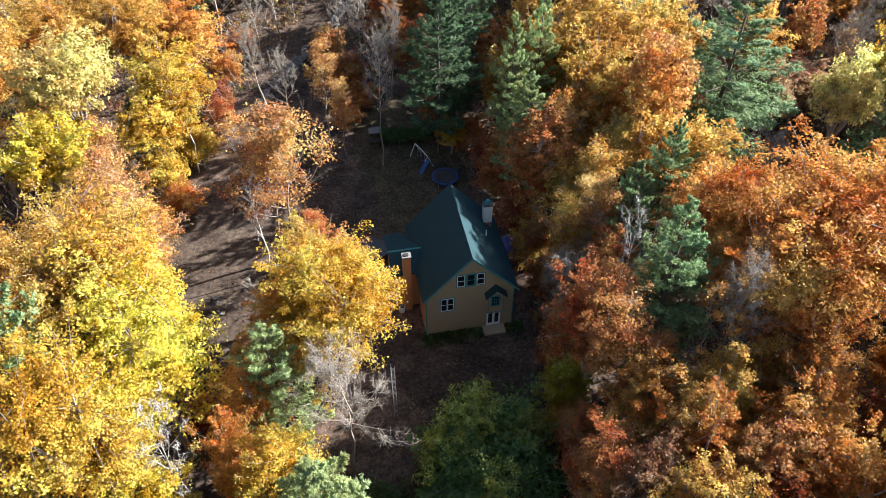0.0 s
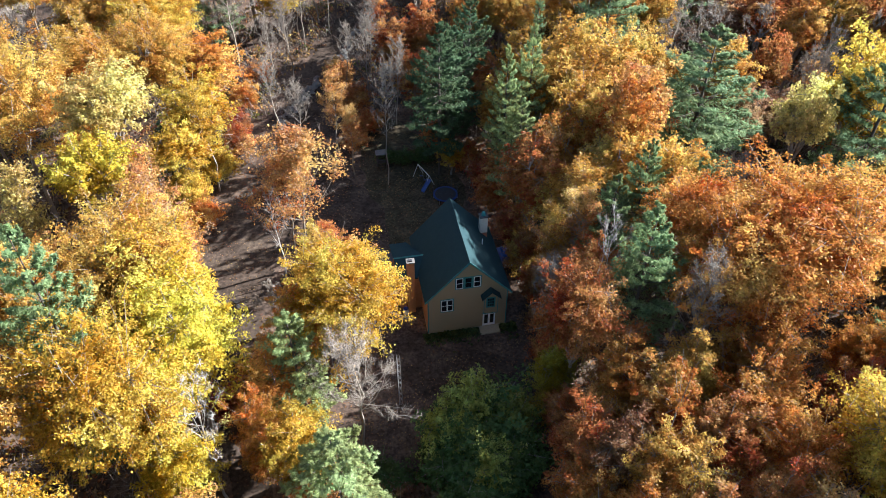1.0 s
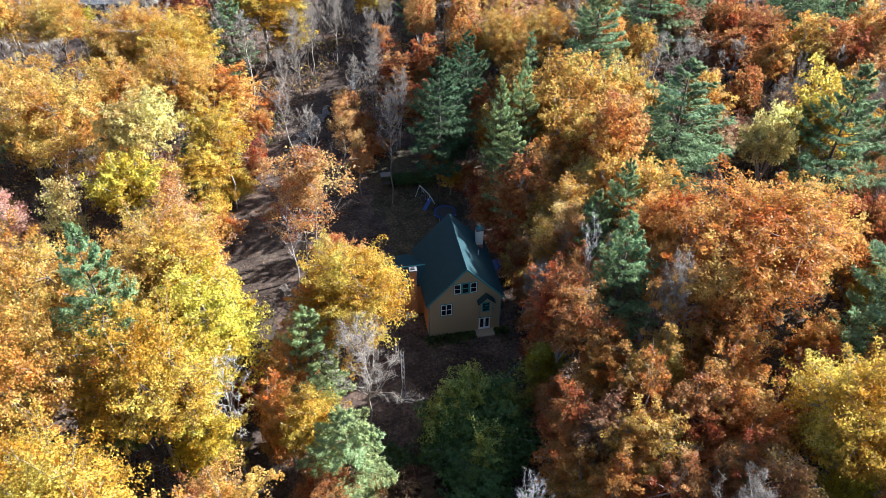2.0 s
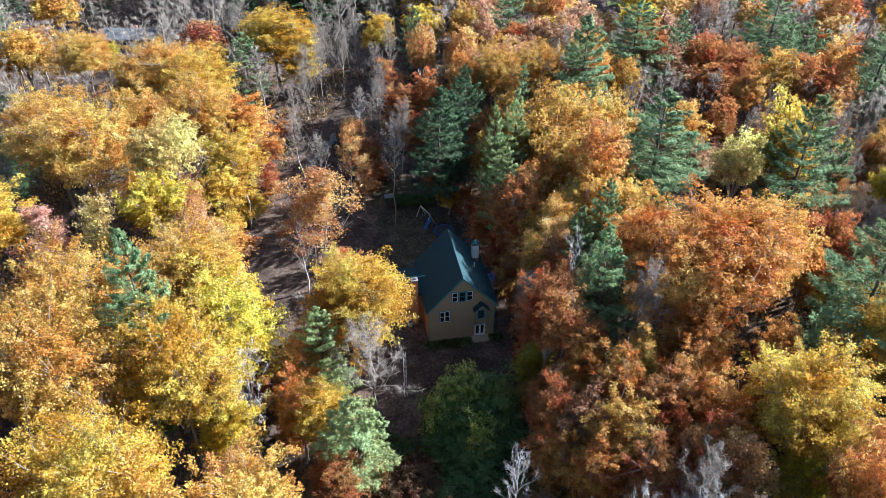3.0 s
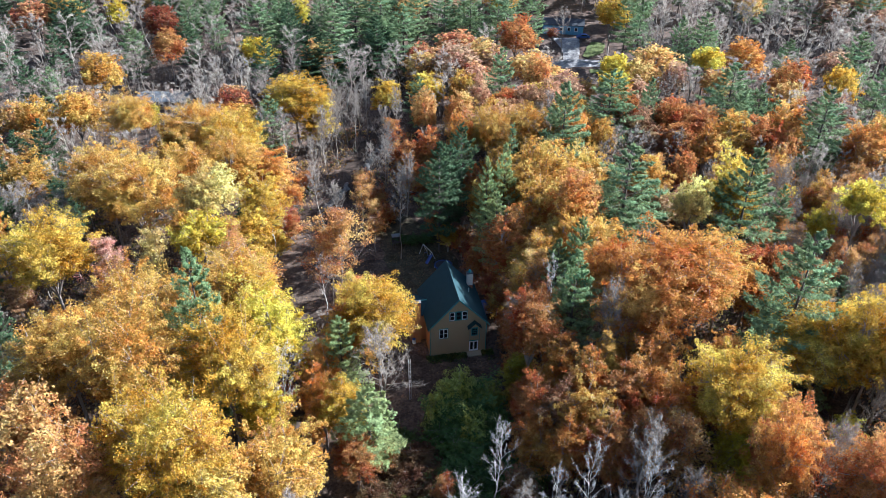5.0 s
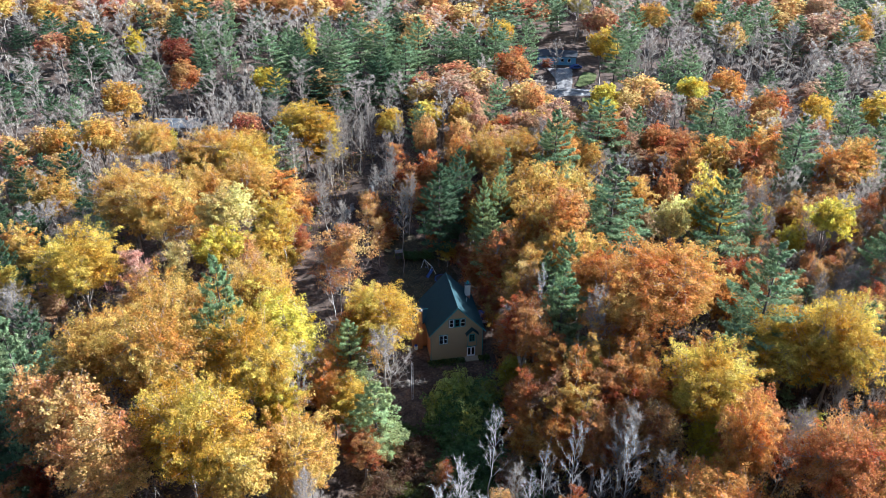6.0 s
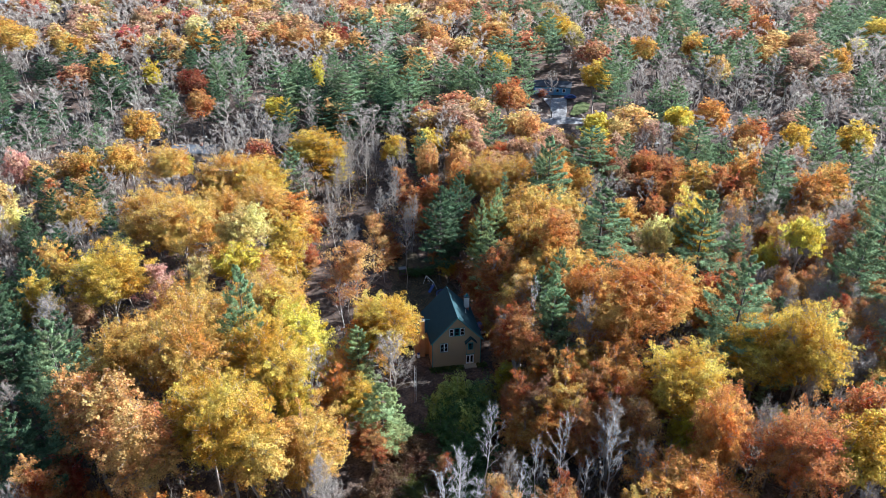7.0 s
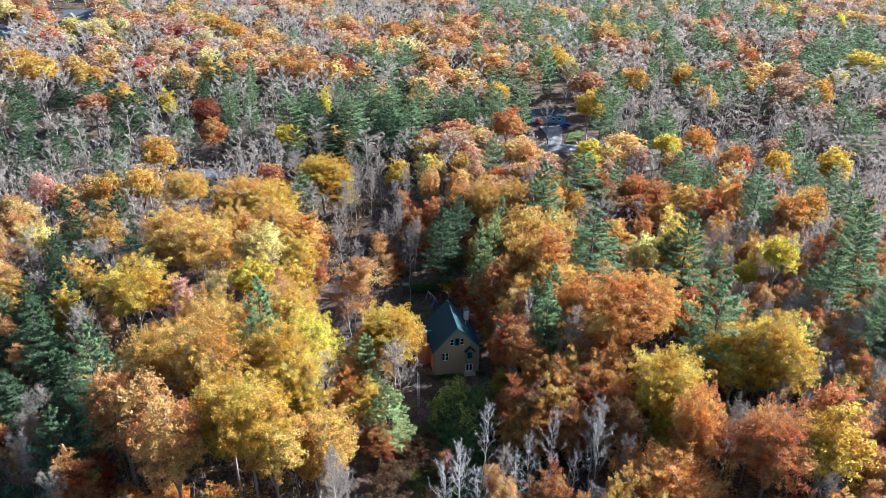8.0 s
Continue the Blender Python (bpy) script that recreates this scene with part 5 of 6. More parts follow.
tree("pine", "needle", 99.2, 350.6, 35.9, 6.8, "mid")
tree("broad", "yellow", 220.5, 354.1, 32.0, 4.8, "mid")
tree("pine", "needle", 144.5, 356.0, 36.0, 6.3, "mid")

# ---- the rest of the woods ----
def open_ground(x, y):
    """Where no tree stands: roads, yard, lawn and the cabin."""
    for ax, ay, bx, by, w in ((-11, -20, -16, 19, 4.6), (-16, 19, -21.3, 35, 5.0), (-21.3, 35, -27, 58, 6.0), (-28, 58, -28, 80, 8.5), (-28, 80, -24, 110, 5.0), (-24, 110, -16, 134, 3.5), (-24, 86, -9, 62, 7.0),
                              (-9, 68, -6, 94, 10.5), (-14, 84, -20, 100, 6.0), (2, 48, 3, 68, 9.5), (-1, 34, 9, 40, 9.0), (2, 16, 4, 34, 6.5), (-9, 6, -4, 28, 5.0), (-12, 28, -6, 44, 6)):
        dx, dy = bx - ax, by - ay
        s = max(0.0, min(1.0, ((x - ax) * dx + (y - ay) * dy) / (dx * dx + dy * dy)))
        if math.hypot(x - ax - dx * s, y - ay - dy * s) < w:
            return True
    for cx, cy, w in FAR_GAPS:
        if math.hypot(x - cx, (y - cy) * 0.7) < w:
            return True
    return False


FAR_GAPS = [(-79, 152, 9), (-78, 144, 7), (40, 194, 13), (41, 212, 14), (30, 190, 8), (54, 190, 9), (57, 181, 6), (70, 165, 6), (-242, 414, 17), (-236, 400, 14), (-228, 384, 13), (-221, 368, 12), (-258, 363, 14), (-250, 346, 11), (-243, 330, 10), (38, 179, 8), (48, 185, 9), (50, 198, 8), (40, 166, 8), (39, 156, 7), (-79, 136, 7), (-222, 384, 14), (-214, 366, 12), (-207, 350, 12), (-240, 318, 9), (147, 282, 10), (-152, 174, 8), (-143, 184, 8)]


def pick(rng, table, x, y):
    """One row of a zone's table; like stands by like, as the woods grow in patches."""
    u = 1 / (1 + math.exp(-6.5 * noise.noise((x / (26.0 if y < 110 else 36.0), y / (26.0 if y < 110 else 36.0), 7.7)))) + rng.normal() * (0.16 if y < 110 else 0.09)
    u = u % 1.0
    total = sum(w for _, w in table)
    for name, w in table:
        u -= w / total
        if u <= 0:
            return name
    return table[-1][0]


def zone(x, y):
    """What grows where: (kind and tint, weight) rows."""
    if y > 235:
        if x > 20:
            return [("pine needle", 24), ("bare grey", 58), ("broad blush", 10), ("broad amber", 8), ("broad rust", 5), ("broad yellow", 2)]
        return [("bare grey", 44), ("pine needle", 9), ("broad amber", 14), ("broad blush", 18), ("broad rust", 8), ("broad copper", 8), ("broad pale", 4), ("broad red", 3)]
    if y > 110:
        if x > 62:
            return [("bare grey", 100), ("pine needle", 8), ("broad blush", 5), ("broad amber", 5)]
        if x > -15:
            return [("pine needle", 8), ("bare grey", 44), ("broad amber", 30), ("broad blush", 18), ("broad rust", 12), ("broad gold", 4)]
        return [("bare grey", 160), ("pine darkneedle", 24), ("broad amber", 7), ("pine needle", 5), ("broad rust", 4), ("broad yellow", 1)]
    if x < -60 and y > 60:
        return [("bare grey", 60), ("pine darkneedle", 8), ("thin copper", 10), ("broad amber", 10), ("broad pale", 4)]
    if y < -26:
        return [("broad amber", 30), ("broad gold", 14), ("broad rust", 16), ("bare grey", 24), ("pine needle", 10), ("broad copper", 12)]
    if x < -52 and y < 50:
        return [("bare grey", 66), ("pine darkneedle", 9), ("thin copper", 14), ("tall rust", 7)]
    if x < -12 and y < 60:
        return [("tall amber", 34), ("tall gold", 18), ("tall copper", 14), ("tall blush", 16), ("broad yellow", 5), ("bare grey", 9), ("thin copper", 6), ("pine needle", 3)]
    if x < -12:
        return [("broad amber", 32), ("broad copper", 14), ("broad gold", 12), ("tall blush", 10), ("bare grey", 24), ("thin copper", 8), ("pine needle", 4)]
    if x > 62:
        return [("bare grey", 64), ("thin copper", 14), ("broad rust", 6), ("broad amber", 6), ("pine needle", 10), ("tall gold", 3)]
    if y < 40 and x < 22:
        return [("tall rust", 44), ("tall orange", 22), ("tall gold", 6), ("tall red", 8), ("thin rust", 16), ("bare grey", 8)]
    if y < 60:
        return [("tall gold", 12), ("tall orange", 28), ("tall rust", 20), ("tall red", 3), ("thin copper", 8), ("bare grey", 8), ("tall copper", 8), ("tall amber", 24), ("tall lime", 3)]
    return [("broad amber", 18), ("broad rust", 18), ("broad orange", 12), ("thin copper", 10), ("bare grey", 36), ("tall blush", 3)]


rng = np.random.default_rng(11)
PLACED = np.array([(x, y, r) for x, y, r in TREES])
wanted = []
for gap, y0, y1 in ((5.4, -26.0, 70.0), (6.3, 70.0, 150.0), (9.0, 150.0, 420.0), (11.5, 420.0, 540.0), (10.0, -140.0, -23.0)):
    for iy in range(int((y1 - y0) / (gap * 0.9))):
        for ix in range(-80, 81):
            x = (ix + 0.5 * (iy % 2)) * gap + rng.uniform(-0.3, 0.3) * gap
            y = y0 + iy * gap * 0.9 + rng.uniform(-0.3, 0.3) * gap
            if abs(x) > 66 + max(0.0, y + 20) * 0.64 or open_ground(x, y):
                continue
            if -12 < x < 15 and -26 < y < 30:
                continue
            kind, tint = pick(rng, zone(x, y), x, y).split()
            r = rng.uniform(0.55, 0.9 if y < 110 else 1.0) * gap if kind in ("broad", "bare", "thin") else rng.uniform(0.5, 0.75) * gap
            hgt = rng.uniform(13.0, 18.5)  + (3.0 if kind == "pine" else 1.5 if kind == "bare" and y > 100 else 0.0) - (5.0 if x < -52 and y < 46 else 0.0) + (4.0 if 2 < x < 32 and 60 < y < 112 else 0.0) + (2.5 if 14 < x < 32 and -10 < y < 40 else 0.0)
            r = min(r, 0.46 * hgt)
            near = np.hypot(PLACED[:, 0] - x, PLACED[:, 1] - y) - (0.92 if kind == "bare" else 0.74) * PLACED[:, 2] - 0.45 * r
            if near.min() > 0:
                # last factor: leaves darker by place, shade put into the tint
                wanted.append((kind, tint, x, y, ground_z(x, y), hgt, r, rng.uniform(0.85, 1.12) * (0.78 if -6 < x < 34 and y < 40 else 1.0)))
for iy in range(24):
    for ix in range(14):
        x, y = 60.0 + ix * 4.4 + rng.uniform(-1.4, 1.4), 6.0 + iy * 4.4 + rng.uniform(-1.4, 1.4)
        if np.hypot(PLACED[:, 0] - x, PLACED[:, 1] - y).min() > 2.6 and x < 80 + 0.5 * y:
            kind, tint = (("bare", "grey"), ("bare", "grey"), ("thin", "copper"), ("thin", "rust"))[(ix * 3 + iy * 5) % 4]
            wanted.append((kind, tint, x, y, ground_z(x, y), rng.uniform(14.0, 19.0), rng.uniform(2.6, 3.8), 0.9))
wanted.sort(key=lambda w: math.hypot(w[2], w[3] - 25))
# fill bushes added over the floor, dark leaves standing in for its shade
for iy in range(9):
    for ix in range(7):
        x, y = -9.0 + ix * 4.0 + rng.uniform(-0.8, 0.8), -10.0 + iy * 4.2 + rng.uniform(-0.8, 0.8)
        if x > -10.5 - 0.13 * y and min(math.hypot(x - p[0], y - p[1]) for p in TREES if p[2] > 3.3) > 2.6:
            tree("bush", "brown" if x < 2 else "green", x, y, ground_z(x, y) + rng.uniform(4.0, 5.4), rng.uniform(3.0, 3.8), "near", 0.4 if x < 2 else 0.8)
mid_rows, far_rows = [], []
for w in wanted:
    kind, tint, x, y, z, hgt, r, br = w
    if -26 < y < 215 and COUNT.get(tree_name(kind, tint), 0) < 290:
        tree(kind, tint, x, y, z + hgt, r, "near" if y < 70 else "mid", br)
    elif -26 < y < 215:
        mid_rows.append(w)
    elif y < 0:
        if COUNT.get(tree_name(kind, tint), 0) < 295:
            tree(kind, tint, x, y, z + hgt, r, "mid", br)
    else:
        far_rows.append(w)

# fallen leaves on the open ground
fl = []
while len(fl) < 9000:
    x, y = rng.uniform(-38, 16), rng.uniform(30, 112)
    if open_ground(x, y) and noise.noise((x * 0.16, y * 0.16, 2.0)) + rng.uniform(-0.5, 0.5) > 0.05:
        fl.append((x, y, ground_z(x, y) + 0.16))
fl = np.array(fl)
lv, lf = leaf_cards(rng, fl, rng.normal(size=fl.shape) * 0.25 + [0, 0, 1.0], 0.17, 0.13, True)
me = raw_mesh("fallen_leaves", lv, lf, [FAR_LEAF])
lc = np.array([TINTS[t] for t in ("rust", "copper", "amber", "brown", "blush")])[rng.integers(0, 5, len(fl))] * 0.5
me.color_attributes.new("tint", "FLOAT_COLOR", "POINT").data.foreach_set("color", np.repeat(np.concatenate([lc, np.ones((len(fl), 1))], 1), 3, axis=0).astype(np.float32).ravel())
tagged(new("fallen_leaves", me), "scattered fallen leaves on the yard and road", "fallen leaves", kind="stuff")

# low growth and saplings that fill the floor under the trees
sp = np.array([(rng.uniform(-90, 95), rng.uniform(-15, 140)) for _ in range(5200)])
sp = np.array([p for p in sp if not open_ground(*p)])


def scatter(name, pts, per, leaf, spread, tints, label, cat, mat=FAR_LEAF):
    rg = np.random.default_rng(len(pts))
    n = len(pts)
    base = np.array([(x, y, ground_z(x, y)) for x, y in pts])
    hgt = rg.uniform(0.4, 1.0, (n, 1, 1)) ** 2 * spread[1]
    off = rg.normal(size=(n, per, 3)) * np.array([spread[0], spread[0], 0])
    off[:, :, 2:] = rg.uniform(0.05, 1.0, (n, per, 1)) * hgt
    pos = (base[:, None] + off).reshape(-1, 3)
    v, f = leaf_cards(rg, pos, rg.normal(size=pos.shape) + [0, 0, 0.8], leaf, leaf * 0.75, True)
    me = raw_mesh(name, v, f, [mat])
    col = np.ones((n, per * 3, 4), np.float32)
    col[:, :, :3] = np.array([TINTS[t] for t in tints])[rg.integers(0, len(tints), n)][:, None] * rg.uniform(0.6, 1.0, (n, 1, 1))
    at = me.color_attributes.new("tint", "FLOAT_COLOR", "POINT")
    at.data.foreach_set("color", col.ravel())
    return tagged(new(name, me), label, cat, kind="stuff")


scatter("undergrowth", sp, 16, 0.5, (0.8, 2.6), ("rust", "brown", "copper", "amber", "gold", "olive"), "low rusty saplings and brush under the trees", "undergrowth")

ss = np.array([(rng.uniform(-120, 125), rng.uniform(-15, 200)) for _ in range(7000)])
ss = np.array([p for p in ss if not open_ground(*p) and not (-14 < p[0] < 16 and p[1] < 30)])
sb = np.random.default_rng(31)
nk = 14
foot = np.array([(x, y, ground_z(x, y)) for x, y in ss])
tall = sb.uniform(0.3, 1.0, (len(ss), 1)) * 7.0
up = sb.uniform(0.15, 0.95, (len(ss), nk))
pos = foot[:, None] + np.concatenate([sb.normal(size=(len(ss), nk, 2)) * 0.55 * (0.4 + up[:, :, None]), (up * tall)[:, :, None]], 2)
sv_, sf_ = leaf_cards(sb, pos.reshape(-1, 3), sb.normal(size=(len(ss) * nk, 3)), 2.6, 0.07, True, sb.normal(size=(len(ss) * nk, 3)) * 0.35 + np.array([0, 0, 1.0]))
tagged(new("bare_saplings", raw_mesh("bare_saplings", sv_, sf_, [TWIG])), "thicket of thin grey leafless saplings between the trees", "saplings", kind="stuff")

# the distant forest as one mass of trees
FARFORM = {}
for k in range(6):
    FARFORM[("broad", k)] = (broadleaf(700 + k, 90, 9, 0.80, spray=1.0, ragged=0.08, rough=0.5, thick=0.3, flat=0.5)[1], (5.0, 20.0))
for k in range(3):
    FARFORM[("pine", k)] = (pine(720 + k, whorls=8, limbs=5, blades=40, leaf=0.76, slim=0.5, top=1.9)[1], (4.6, 24.0))
    FARFORM[("bare", k)] = (bare_tree(740 + k, thick=0.9, limbs=9, forks=1, twigs=30, wide=0.058, parts=1)[0], (4.0, 19.0))


def forest(name, rows, forms, label):
    """Many trees joined into one mass."""
    VS, FS, CS, off = [], [], [], 0
    for i, (kind, tint, x, y, z, hgt, r, br) in enumerate(rows):
        for (v, f), (fr, fh), own in forms(kind, i):
            a = i * 2.39996
            c, s = math.cos(a) * r / fr, math.sin(a) * r / fr
            VS.append(np.stack([x + v[:, 0] * c - v[:, 1] * s, y + v[:, 0] * s + v[:, 1] * c, z + v[:, 2] * hgt / fh], 1))
            FS.append((f if f.shape[1] == 3 else np.concatenate([f[:, :3], f[:, [0, 2, 3]]])) + off)
            off += len(v)
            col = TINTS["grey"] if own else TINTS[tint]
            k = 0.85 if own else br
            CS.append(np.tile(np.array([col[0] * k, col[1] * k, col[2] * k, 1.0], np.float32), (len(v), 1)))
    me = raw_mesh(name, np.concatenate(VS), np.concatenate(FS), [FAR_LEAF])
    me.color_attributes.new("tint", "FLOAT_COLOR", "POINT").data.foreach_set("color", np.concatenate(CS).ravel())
    return tagged(new(name, me), label, "woods", kind="stuff")


def mid_forms(kind, i):
    away = mid_rows[i][3] > 98
    if away:
        kind = {"tall": "broad", "thin": "bare", "spruce": "pine"}.get(kind, kind)
    raw = RAW[(kind, "wide" if away else "mid")]
    (trunk, crown), size = raw[i % len(raw)]
    return [(trunk, size, True)] + ([(crown, size, False)] if crown is not None else [])


def far_forms(kind, i):
    key = {"tall": "broad", "thin": "bare", "spruce": "pine"}.get(kind, kind)
    arrays, size = FARFORM[(key, i % (6 if key == "broad" else 3))]
    return [(arrays, size, False)]


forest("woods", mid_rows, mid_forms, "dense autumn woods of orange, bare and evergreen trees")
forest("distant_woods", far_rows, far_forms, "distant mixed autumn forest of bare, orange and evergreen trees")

gr = np.array([(u, v) for u, v in zip(rng.uniform(-0.5, 11.0, 900), -0.25 - rng.exponential(0.45, 900)) if not 6.2 < u < 9.2])
gp = np.array([cabin.matrix_world @ Vector((u, v, 0)) for u, v in gr])[:, :2]
scatter("grass_tufts", gp, 7, 0.28, (0.14, 0.35), ("olive", "green", "green"), "thin green grass and weeds along the cabin wall", "grass")

# ---- small things about the cabin ----
def trampoline(x, y):
    th = thing("trampoline", pose(x, y, ground_z(x, y)), "round trampoline with blue padding and a dark net on the lawn", "trampoline")
    ring = [(math.cos(k * math.tau / 28) * 1.75, math.sin(k * math.tau / 28) * 1.75, 0.85) for k in range(28)]
    part("frame", tube(ring, 0.04, 0.04, 6, closed=True), GALV, th)
    pad = bmesh.new()
    rows = []
    for r, z in ((1.60, 0.86), (1.60, 0.90), (1.9, 0.88), (1.9, 0.80)):
        rows.append([pad.verts.new((math.cos(k * math.tau / 28) * r, math.sin(k * math.tau / 28) * r, z)) for k in range(28)])
    for i in range(4):
        for k in range(28):
            pad.faces.new((rows[i][k], rows[i][(k + 1) % 28], rows[(i + 1) % 4][(k + 1) % 28], rows[(i + 1) % 4][k]))
    part("padding", pad, BLUE, th, "blue safety padding")
    mat_ = bmesh.new()
    bmesh.ops.create_cone(mat_, segments=28, radius1=1.59, radius2=1.59, depth=0.02, cap_ends=True, matrix=Matrix.Translation((0, 0, 0.86)))
    part("jumping_mat", mat_, DARK, th, "black jumping mat")
    for k in range(6):
        a = k * math.tau / 6
        c, s = math.cos(a) * 1.8, math.sin(a) * 1.8
        part("leg", tube([(c, s, 0), (c, s, 0.8)], 0.03, 0.03, 6), GALV, th)
        part("net_pole", tube([(c * 1.03, s * 1.03, 0.8), (c * 1.05, s * 1.05, 2.6)], 0.025, 0.025, 6), DARK, th)
    net = bmesh.new()
    for k in range(72):
        a, b = k * math.tau / 72, (k + 1) * math.tau / 72
        tube([(math.cos(a) * 1.87, math.sin(a) * 1.87, 0.9), (math.cos(a) * 1.89, math.sin(a) * 1.89, 2.55)], 0.007, 0.007, 3, net)
        for z in (1.3, 1.7, 2.1, 2.5):
            tube([(math.cos(a) * 1.88, math.sin(a) * 1.88, z), (math.cos(b) * 1.88, math.sin(b) * 1.88, z)], 0.007, 0.007, 3, net)
    part("safety_net", net, DARK, th, "black mesh safety net")
    return th


trampoline(0.3, 80.2)


def swing_set(x0, y0, x1, y1):
    z = ground_z(x0, y0)
    th = thing("swing_set", pose(x0, y0, z), "white metal swing set with a blue slide on the lawn", "swing set")
    d = Vector((x1 - x0, y1 - y0, 0))
    n = Vector((-d.y, d.x, 0)).normalized()
    part("top_bar", tube([(0, 0, 2.1), (d.x, d.y, 2.1)], 0.05, 0.05), WHITE, th)
    for p in (Vector((0, 0, 0)), d):
        for s in (-1, 1):
            q = p + n * s * 0.9
            part("leg", tube([(p.x, p.y, 2.1), (q.x, q.y, 0)], 0.04, 0.04), WHITE, th)
    for f in (0.3, 0.65):
        p = d * f
        seat = part("swing_seat", box(p.x - 0.25, p.y - 0.1, 0.5, p.x + 0.25, p.y + 0.1, 0.54), BLUE, th)
        for s in (-0.2, 0.2):
            part("chain", tube([(p.x + s, p.y, 0.54), (p.x + s, p.y, 2.08)], 0.012, 0.012, 4), GALV, seat)
    e = d * 1.04
    out = d.normalized()
    run = bmesh.new()
    a, b = e + Vector((0, 0, 1.5)), e + n * -1.6 + out * 0.6 + Vector((0, 0, 0.18))
    w = (b - a).cross(Vector((0, 0, 1))).normalized() * 0.32
    prof = [a - w, a + w, b + w, b - w]
    top = [run.verts.new(p) for p in prof]
    low = [run.verts.new(p - Vector((0, 0, 0.1))) for p in prof]
    run.faces.new(top)
    run.faces.new(low[::-1])
    for i in range(4):
        run.faces.new((top[i], low[i], low[(i + 1) % 4], top[(i + 1) % 4]))
    slide = part("slide", run, BLUE, th, "blue plastic slide")
    for s in (-1, 1):
        part("slide_rim", tube([a + w * s + Vector((0, 0, 0.06)), b + w * s + Vector((0, 0, 0.06))], 0.05, 0.05, 6), BLUE, slide)
    return th


swing_set(-4.0, 85.9, -2.2, 82.9)


def lookout(x, y):
    th = thing("play_tower", pose(x, y, ground_z(x, y), 0, 0, 12), "weathered wooden play tower with a flat grey roof", "tower")
    for u in (-0.72, 0.72):
        for v in (-0.5, 0.5):
            part("post", box(u - 0.06, v - 0.06, -0.2, u + 0.06, v + 0.06, 3.0), DARK_WOOD, th)
    part("platform", box(-0.84, -0.62, 1.4, 0.84, 0.62, 1.48), DARK_WOOD, th)
    part("roof", box(-0.92, -0.72, 3.0, 0.92, 0.72, 3.09, 0.02), STONE, th, "flat grey roof")
    for z in (1.85, 2.2):
        for a in ((-0.66, -0.56, 0.66, -0.50), (-0.66, 0.50, 0.66, 0.56), (0.72 - 0.03, -0.43, 0.72 + 0.03, 0.43)):
            part("rail", box(a[0], a[1], z, a[2], a[3], z + 0.1), DARK_WOOD, th)
    lad = part("ladder", box(-0.3, -0.98, 0.0, -0.24, -0.9, 1.5), DARK_WOOD, th)
    part("ladder_side", box(0.24, -0.98, 0.0, 0.3, -0.9, 1.5), DARK_WOOD, lad)
    for k in range(4):
        part("rung", box(-0.24, -0.97, 0.28 + 0.3 * k, 0.24, -0.92, 0.33 + 0.3 * k), DARK_WOOD, lad)
    return th


lookout(-9.8, 87.6)
for x, y, h, r in ((-9.2, 89.2, 2.0, 1.9), (-6.4, 89.4, 1.7, 2.0), (-3.6, 89.8, 1.8, 2.0)):
    tree("bush", "green", x, y, ground_z(x, y) + h, r)


def mast(x, y, h):
    """A three-legged lattice mast with cross braces."""
    th = thing("lattice_mast", pose(x, y, ground_z(x, y)), "slim galvanised lattice antenna mast beside the trees", "mast")
    legs = [(math.cos(k * math.tau / 3) * 0.22, math.sin(k * math.tau / 3) * 0.22) for k in range(3)]
    for u, v in legs:
        part("leg", tube([(u, v, -0.2), (u, v, h)], 0.025, 0.025, 5), GALV, th)
    for k in range(int(h / 0.5)):
        for i in range(3):
            (u0, v0), (u1, v1) = legs[i], legs[(i + 1) % 3]
            part("brace", tube([(u0, v0, k * 0.5), (u1, v1, k * 0.5 + (0.5 if k % 2 else 0.0))], 0.014, 0.014, 4), GALV, th)
    return th


mast(-4.9, 42.3, 8.5)


def drum(u, v):
    m = cabin.matrix_world @ pose(u, v, 0)
    th = thing("drum", m, "white plastic drum with a dark blue lid by the chimney", "drum")
    prof = [(0.02, 0.0), (0.31, 0.0), (0.34, 0.1), (0.34, 0.8), (0.30, 0.9), (0.02, 0.9)]
    bm = bmesh.new()
    rings = [[bm.verts.new((math.cos(k * math.tau / 18) * r, math.sin(k * math.tau / 18) * r, z)) for k in range(18)] for r, z in prof]
    for a, b in zip(rings, rings[1:]):
        for k in range(18):
            bm.faces.new((a[k], a[(k + 1) % 18], b[(k + 1) % 18], b[k]))
    part("barrel", bm, WHITE, th)
    part("lid", tube([(0, 0, 0.9), (0, 0, 1.02)], 0.32, 0.30, 18), BLUE, th, "dark blue lid")
    return th


drum(-2.25, 4.0)

pool = thing("round_pool", pose(-8.7, 65.9, ground_z(-8.7, 65.9)), "round pool with a black winter cover behind the wing", "pool")
part("pool_wall", tube([(0, 0, -0.1), (0, 0, 0.85)], 1.9, 1.9, 32), DARK, pool)
part("pool_rim", tube([(math.cos(k * math.tau / 32) * 1.92, math.sin(k * math.tau / 32) * 1.92, 0.88) for k in range(32)], 0.05, 0.05, 6, closed=True), DARK, pool)

deck = thing("deck", cabin.matrix_world @ pose(-5.6, 7.2, 0), "weathered grey wooden deck with a railing beside the wing", "deck")
for k in range(14):
    part("deck_board", box(0.0, k * 0.2, 0.86, 2.75, k * 0.2 + 0.18, 0.9), WOOD, deck)
for u in (0.06, 1.38, 2.69):
    for v in (0.08, 2.68):
        part("deck_post", box(u - 0.05, v - 0.05, -0.2, u + 0.05, v + 0.05, 1.85 if v < 1 or u < 1 else 0.85), WOOD, deck)
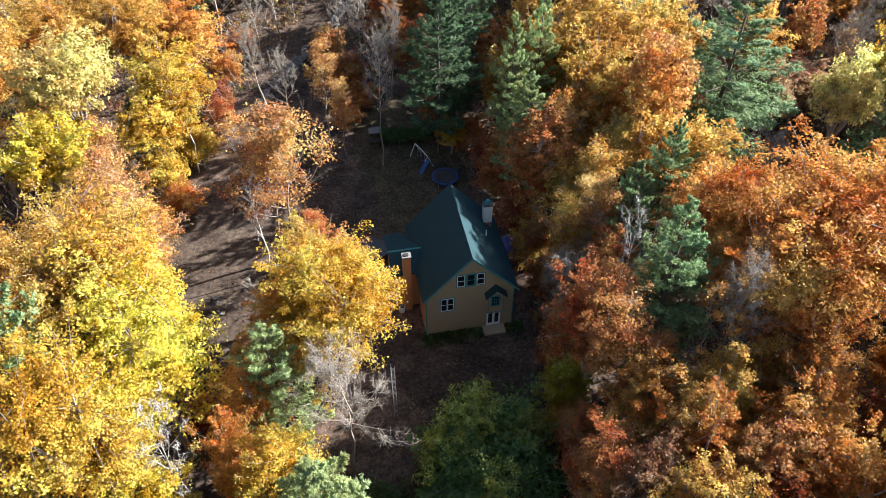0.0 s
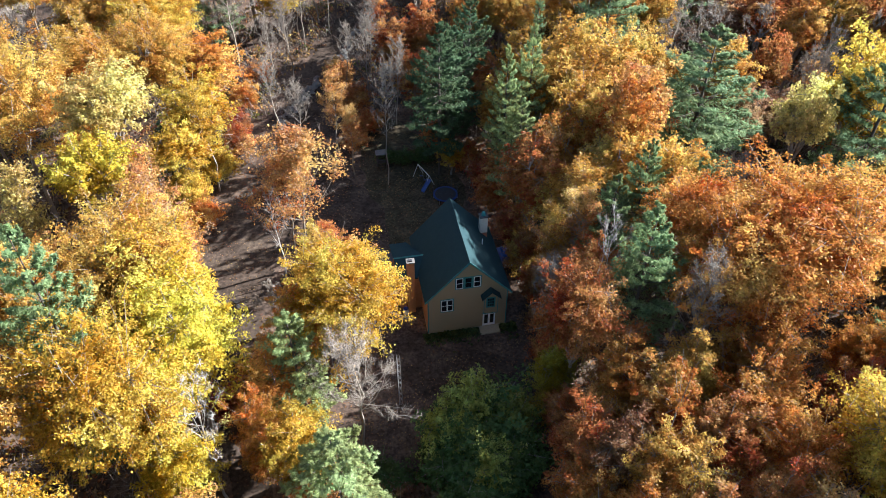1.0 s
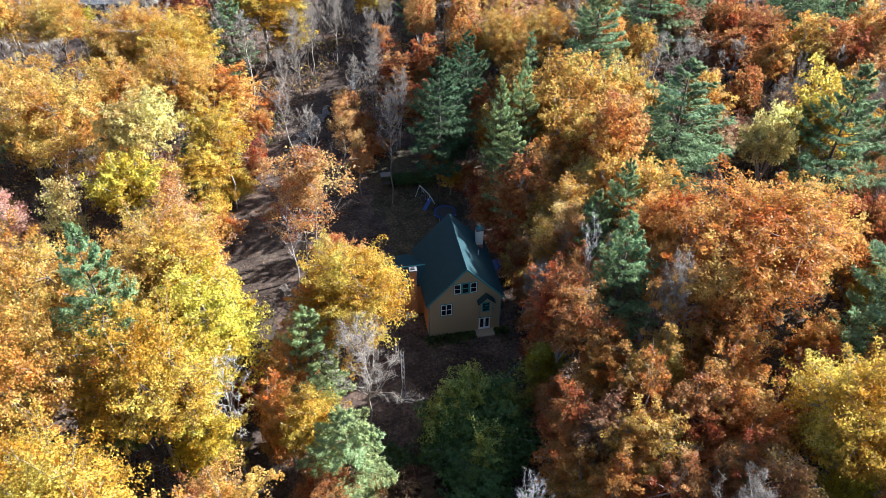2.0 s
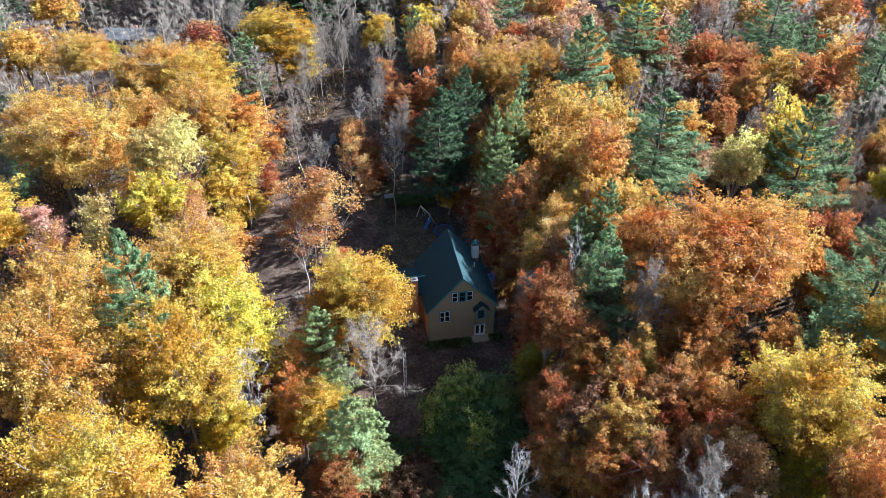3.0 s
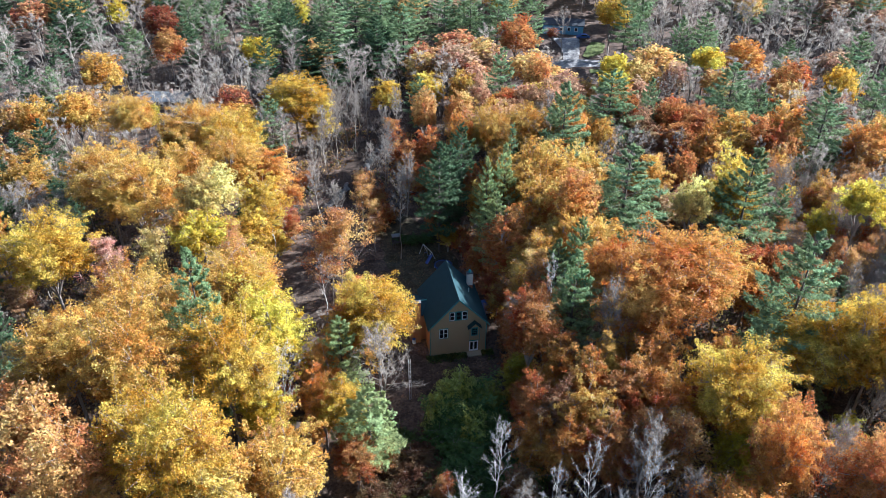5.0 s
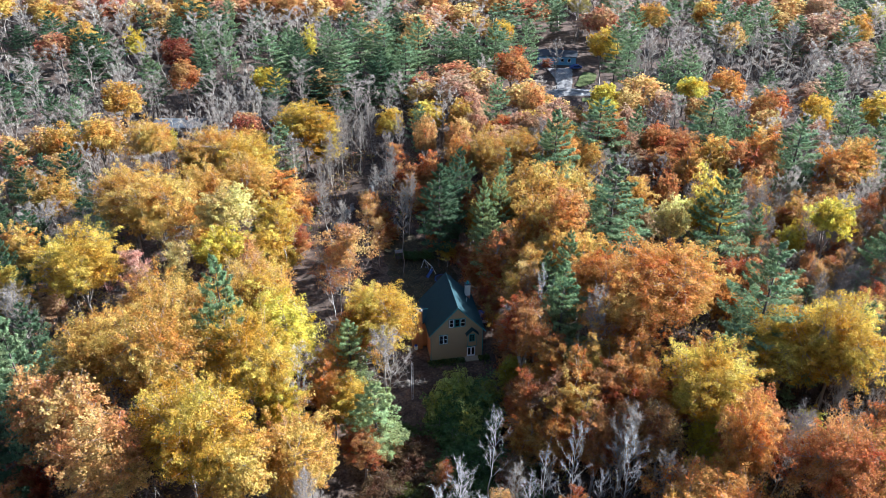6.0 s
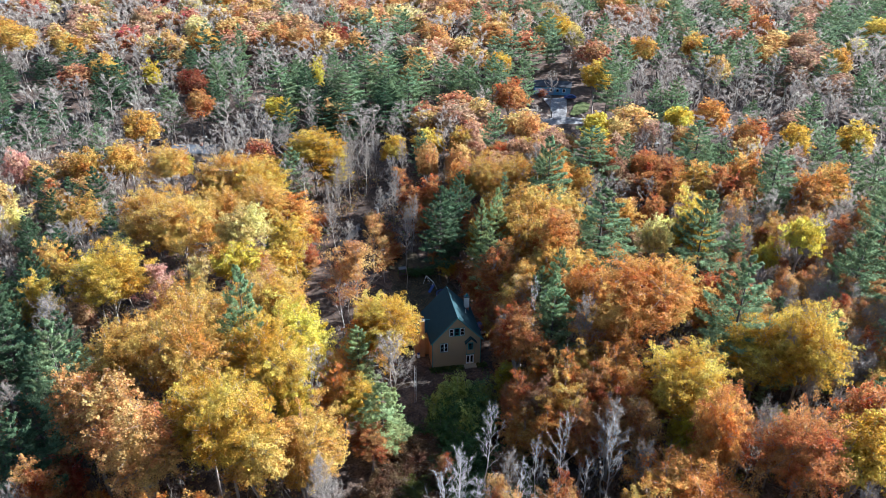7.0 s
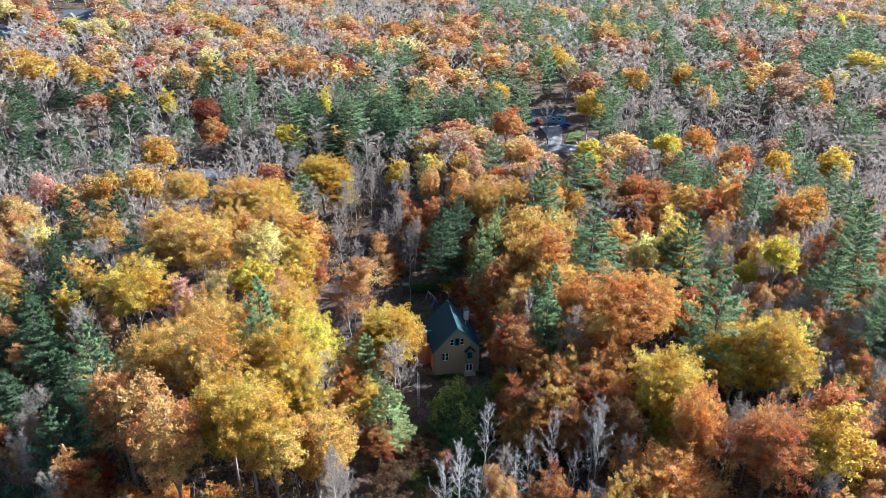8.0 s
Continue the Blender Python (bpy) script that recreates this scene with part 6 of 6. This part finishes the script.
part("deck_rail", box(0.0, 0.03, 1.8, 2.75, 0.13, 1.86), WOOD, deck)
part("deck_rail", box(0.01, 0.14, 1.8, 0.11, 2.74, 1.86), WOOD, deck)
for k in range(1, 17):
    part("baluster", box(k * 0.16, 0.06, 0.92, k * 0.16 + 0.03, 0.1, 1.8), WOOD, deck)

trailer = thing("covered_trailer", pose(8.4, 66.6, ground_z(8.4, 66.6), 0, 0, 14), "small trailer under a blue tarp behind the cabin", "trailer")
bm = bmesh.new()
bmesh.ops.create_grid(bm, x_segments=10, y_segments=14, size=1.0)
for v in bm.verts:
    e = max(abs(v.co.x), abs(v.co.y))
    v.co = Vector((v.co.x * 1.05, v.co.y * 1.9, 1.35 * (1 - e ** 4) + 0.12 + 0.12 * noise.noise(v.co * 2.3)))
part("tarp", bm, BLUE, trailer, "crumpled blue tarp")
part("tail_panel", box(-0.6, -2.0, 0.35, 0.6, -1.93, 0.95), WHITE, trailer, "white tail panel")
for u in (-1.08, 1.08):
    part("wheel", tube([(u - 0.1, 0, 0.3), (u + 0.1, 0, 0.3)], 0.3, 0.3, 14), DARK, trailer)

# stone walls and boulders along the upper road
rs = random.Random(5)


def boulder_mesh(k):
    bm = bmesh.new()
    bmesh.ops.create_icosphere(bm, subdivisions=2, radius=1.0)
    for v in bm.verts:
        v.co *= 0.8 + 0.45 * noise.noise(v.co * 1.1 + Vector((k * 7.3, 0, 0)))
        v.co.z *= 0.75
    me = bpy.data.meshes.new("boulder")
    bm.to_mesh(me)
    bm.free()
    me.materials.append(STONE)
    return me


BOULDERS = [boulder_mesh(k) for k in range(5)]


def stone_row(label, stations, n, size, wide):
    x, y = stations[0]
    th = thing("stone_wall", pose(x, y, ground_z(x, y)), label, "stone wall")
    total = len(stations) - 1
    for i in range(n):
        s = i / n * total
        k = min(int(s), total - 1)
        f = s - k
        px = stations[k][0] + (stations[k + 1][0] - stations[k][0]) * f + rs.uniform(-wide, wide)
        py = stations[k][1] + (stations[k + 1][1] - stations[k][1]) * f + rs.uniform(-wide, wide)
        r = rs.uniform(0.6, 1.25) * size
        ob = new("boulder", BOULDERS[i % 5])
        ob.parent = th
        ob.matrix_local = Matrix.LocRotScale((px - x, py - y, ground_z(px, py) - ground_z(x, y) + r * 0.3 + (0.35 if i % 4 == 0 else 0)), Euler((rs.uniform(-0.4, 0.4), rs.uniform(-0.4, 0.4), rs.uniform(0, 6.2))), (r * rs.uniform(0.9, 1.5), r, r * rs.uniform(0.7, 1.0)))
    return th


stone_row("piled grey boulders along the upper dirt road", [(-28.0, 98.5), (-26.0, 103.0), (-24.4, 107.5), (-22.4, 112.0)], 64, 0.6, 0.8)
stone_row("loose pale boulders beside the wooded track", [(-19.2, 116.5), (-19.0, 121.0), (-17.6, 126.0), (-14.0, 132.5)], 46, 0.55, 0.9)
for x, y, r in ((-27.1, 58.3, 0.42), (-26.7, 57.5, 0.34), (-25.8, 55.9, 0.38), (-26.3, 56.3, 0.25)):
    ob = new("boulder", BOULDERS[int(r * 100) % 5])
    ob.matrix_world = Matrix.LocRotScale((x, y, ground_z(x, y) + r * 0.35), Euler((0.2, 0.1, r * 9)), (r * 1.3, r, r * 0.8))
    tagged(ob, "small grey boulder at the edge of the dirt road", "boulder", "boulders by the road")

# fallen pale branches behind the cabin
for x, y, a, ln in ((9.4, 66.2, 25, 3.4), (11.6, 67.6, 40, 3.0), (12.5, 63.5, -20, 2.6), (11.0, 57.5, 60, 2.4)):
    z = ground_z(x, y)
    pts = [(ln * k / 5, 0.18 * math.sin(k * 1.7 + a), 0.25 + 0.16 * k) for k in range(6)]
    bm = tube(pts, 0.07, 0.02, 6)
    tube([pts[2], (pts[2][0] + 0.5, 0.6, 0.9), (pts[2][0] + 0.9, 1.0, 1.2)], 0.04, 0.012, 5, bm)
    tube([pts[3], (pts[3][0] + 0.5, -0.5, 1.0), (pts[3][0] + 0.8, -0.9, 1.1)], 0.035, 0.012, 5, bm)
    me = bpy.data.meshes.new("fallen_branch")
    bm.to_mesh(me)
    bm.free()
    me.materials.append(PALE_BARK)
    ob = new("fallen_branch", me)
    ob.matrix_world = pose(x, y, z - 0.2, 0, 0, a)
    tagged(ob, "pale fallen branch lying in the brush", "branch", "fallen branches")
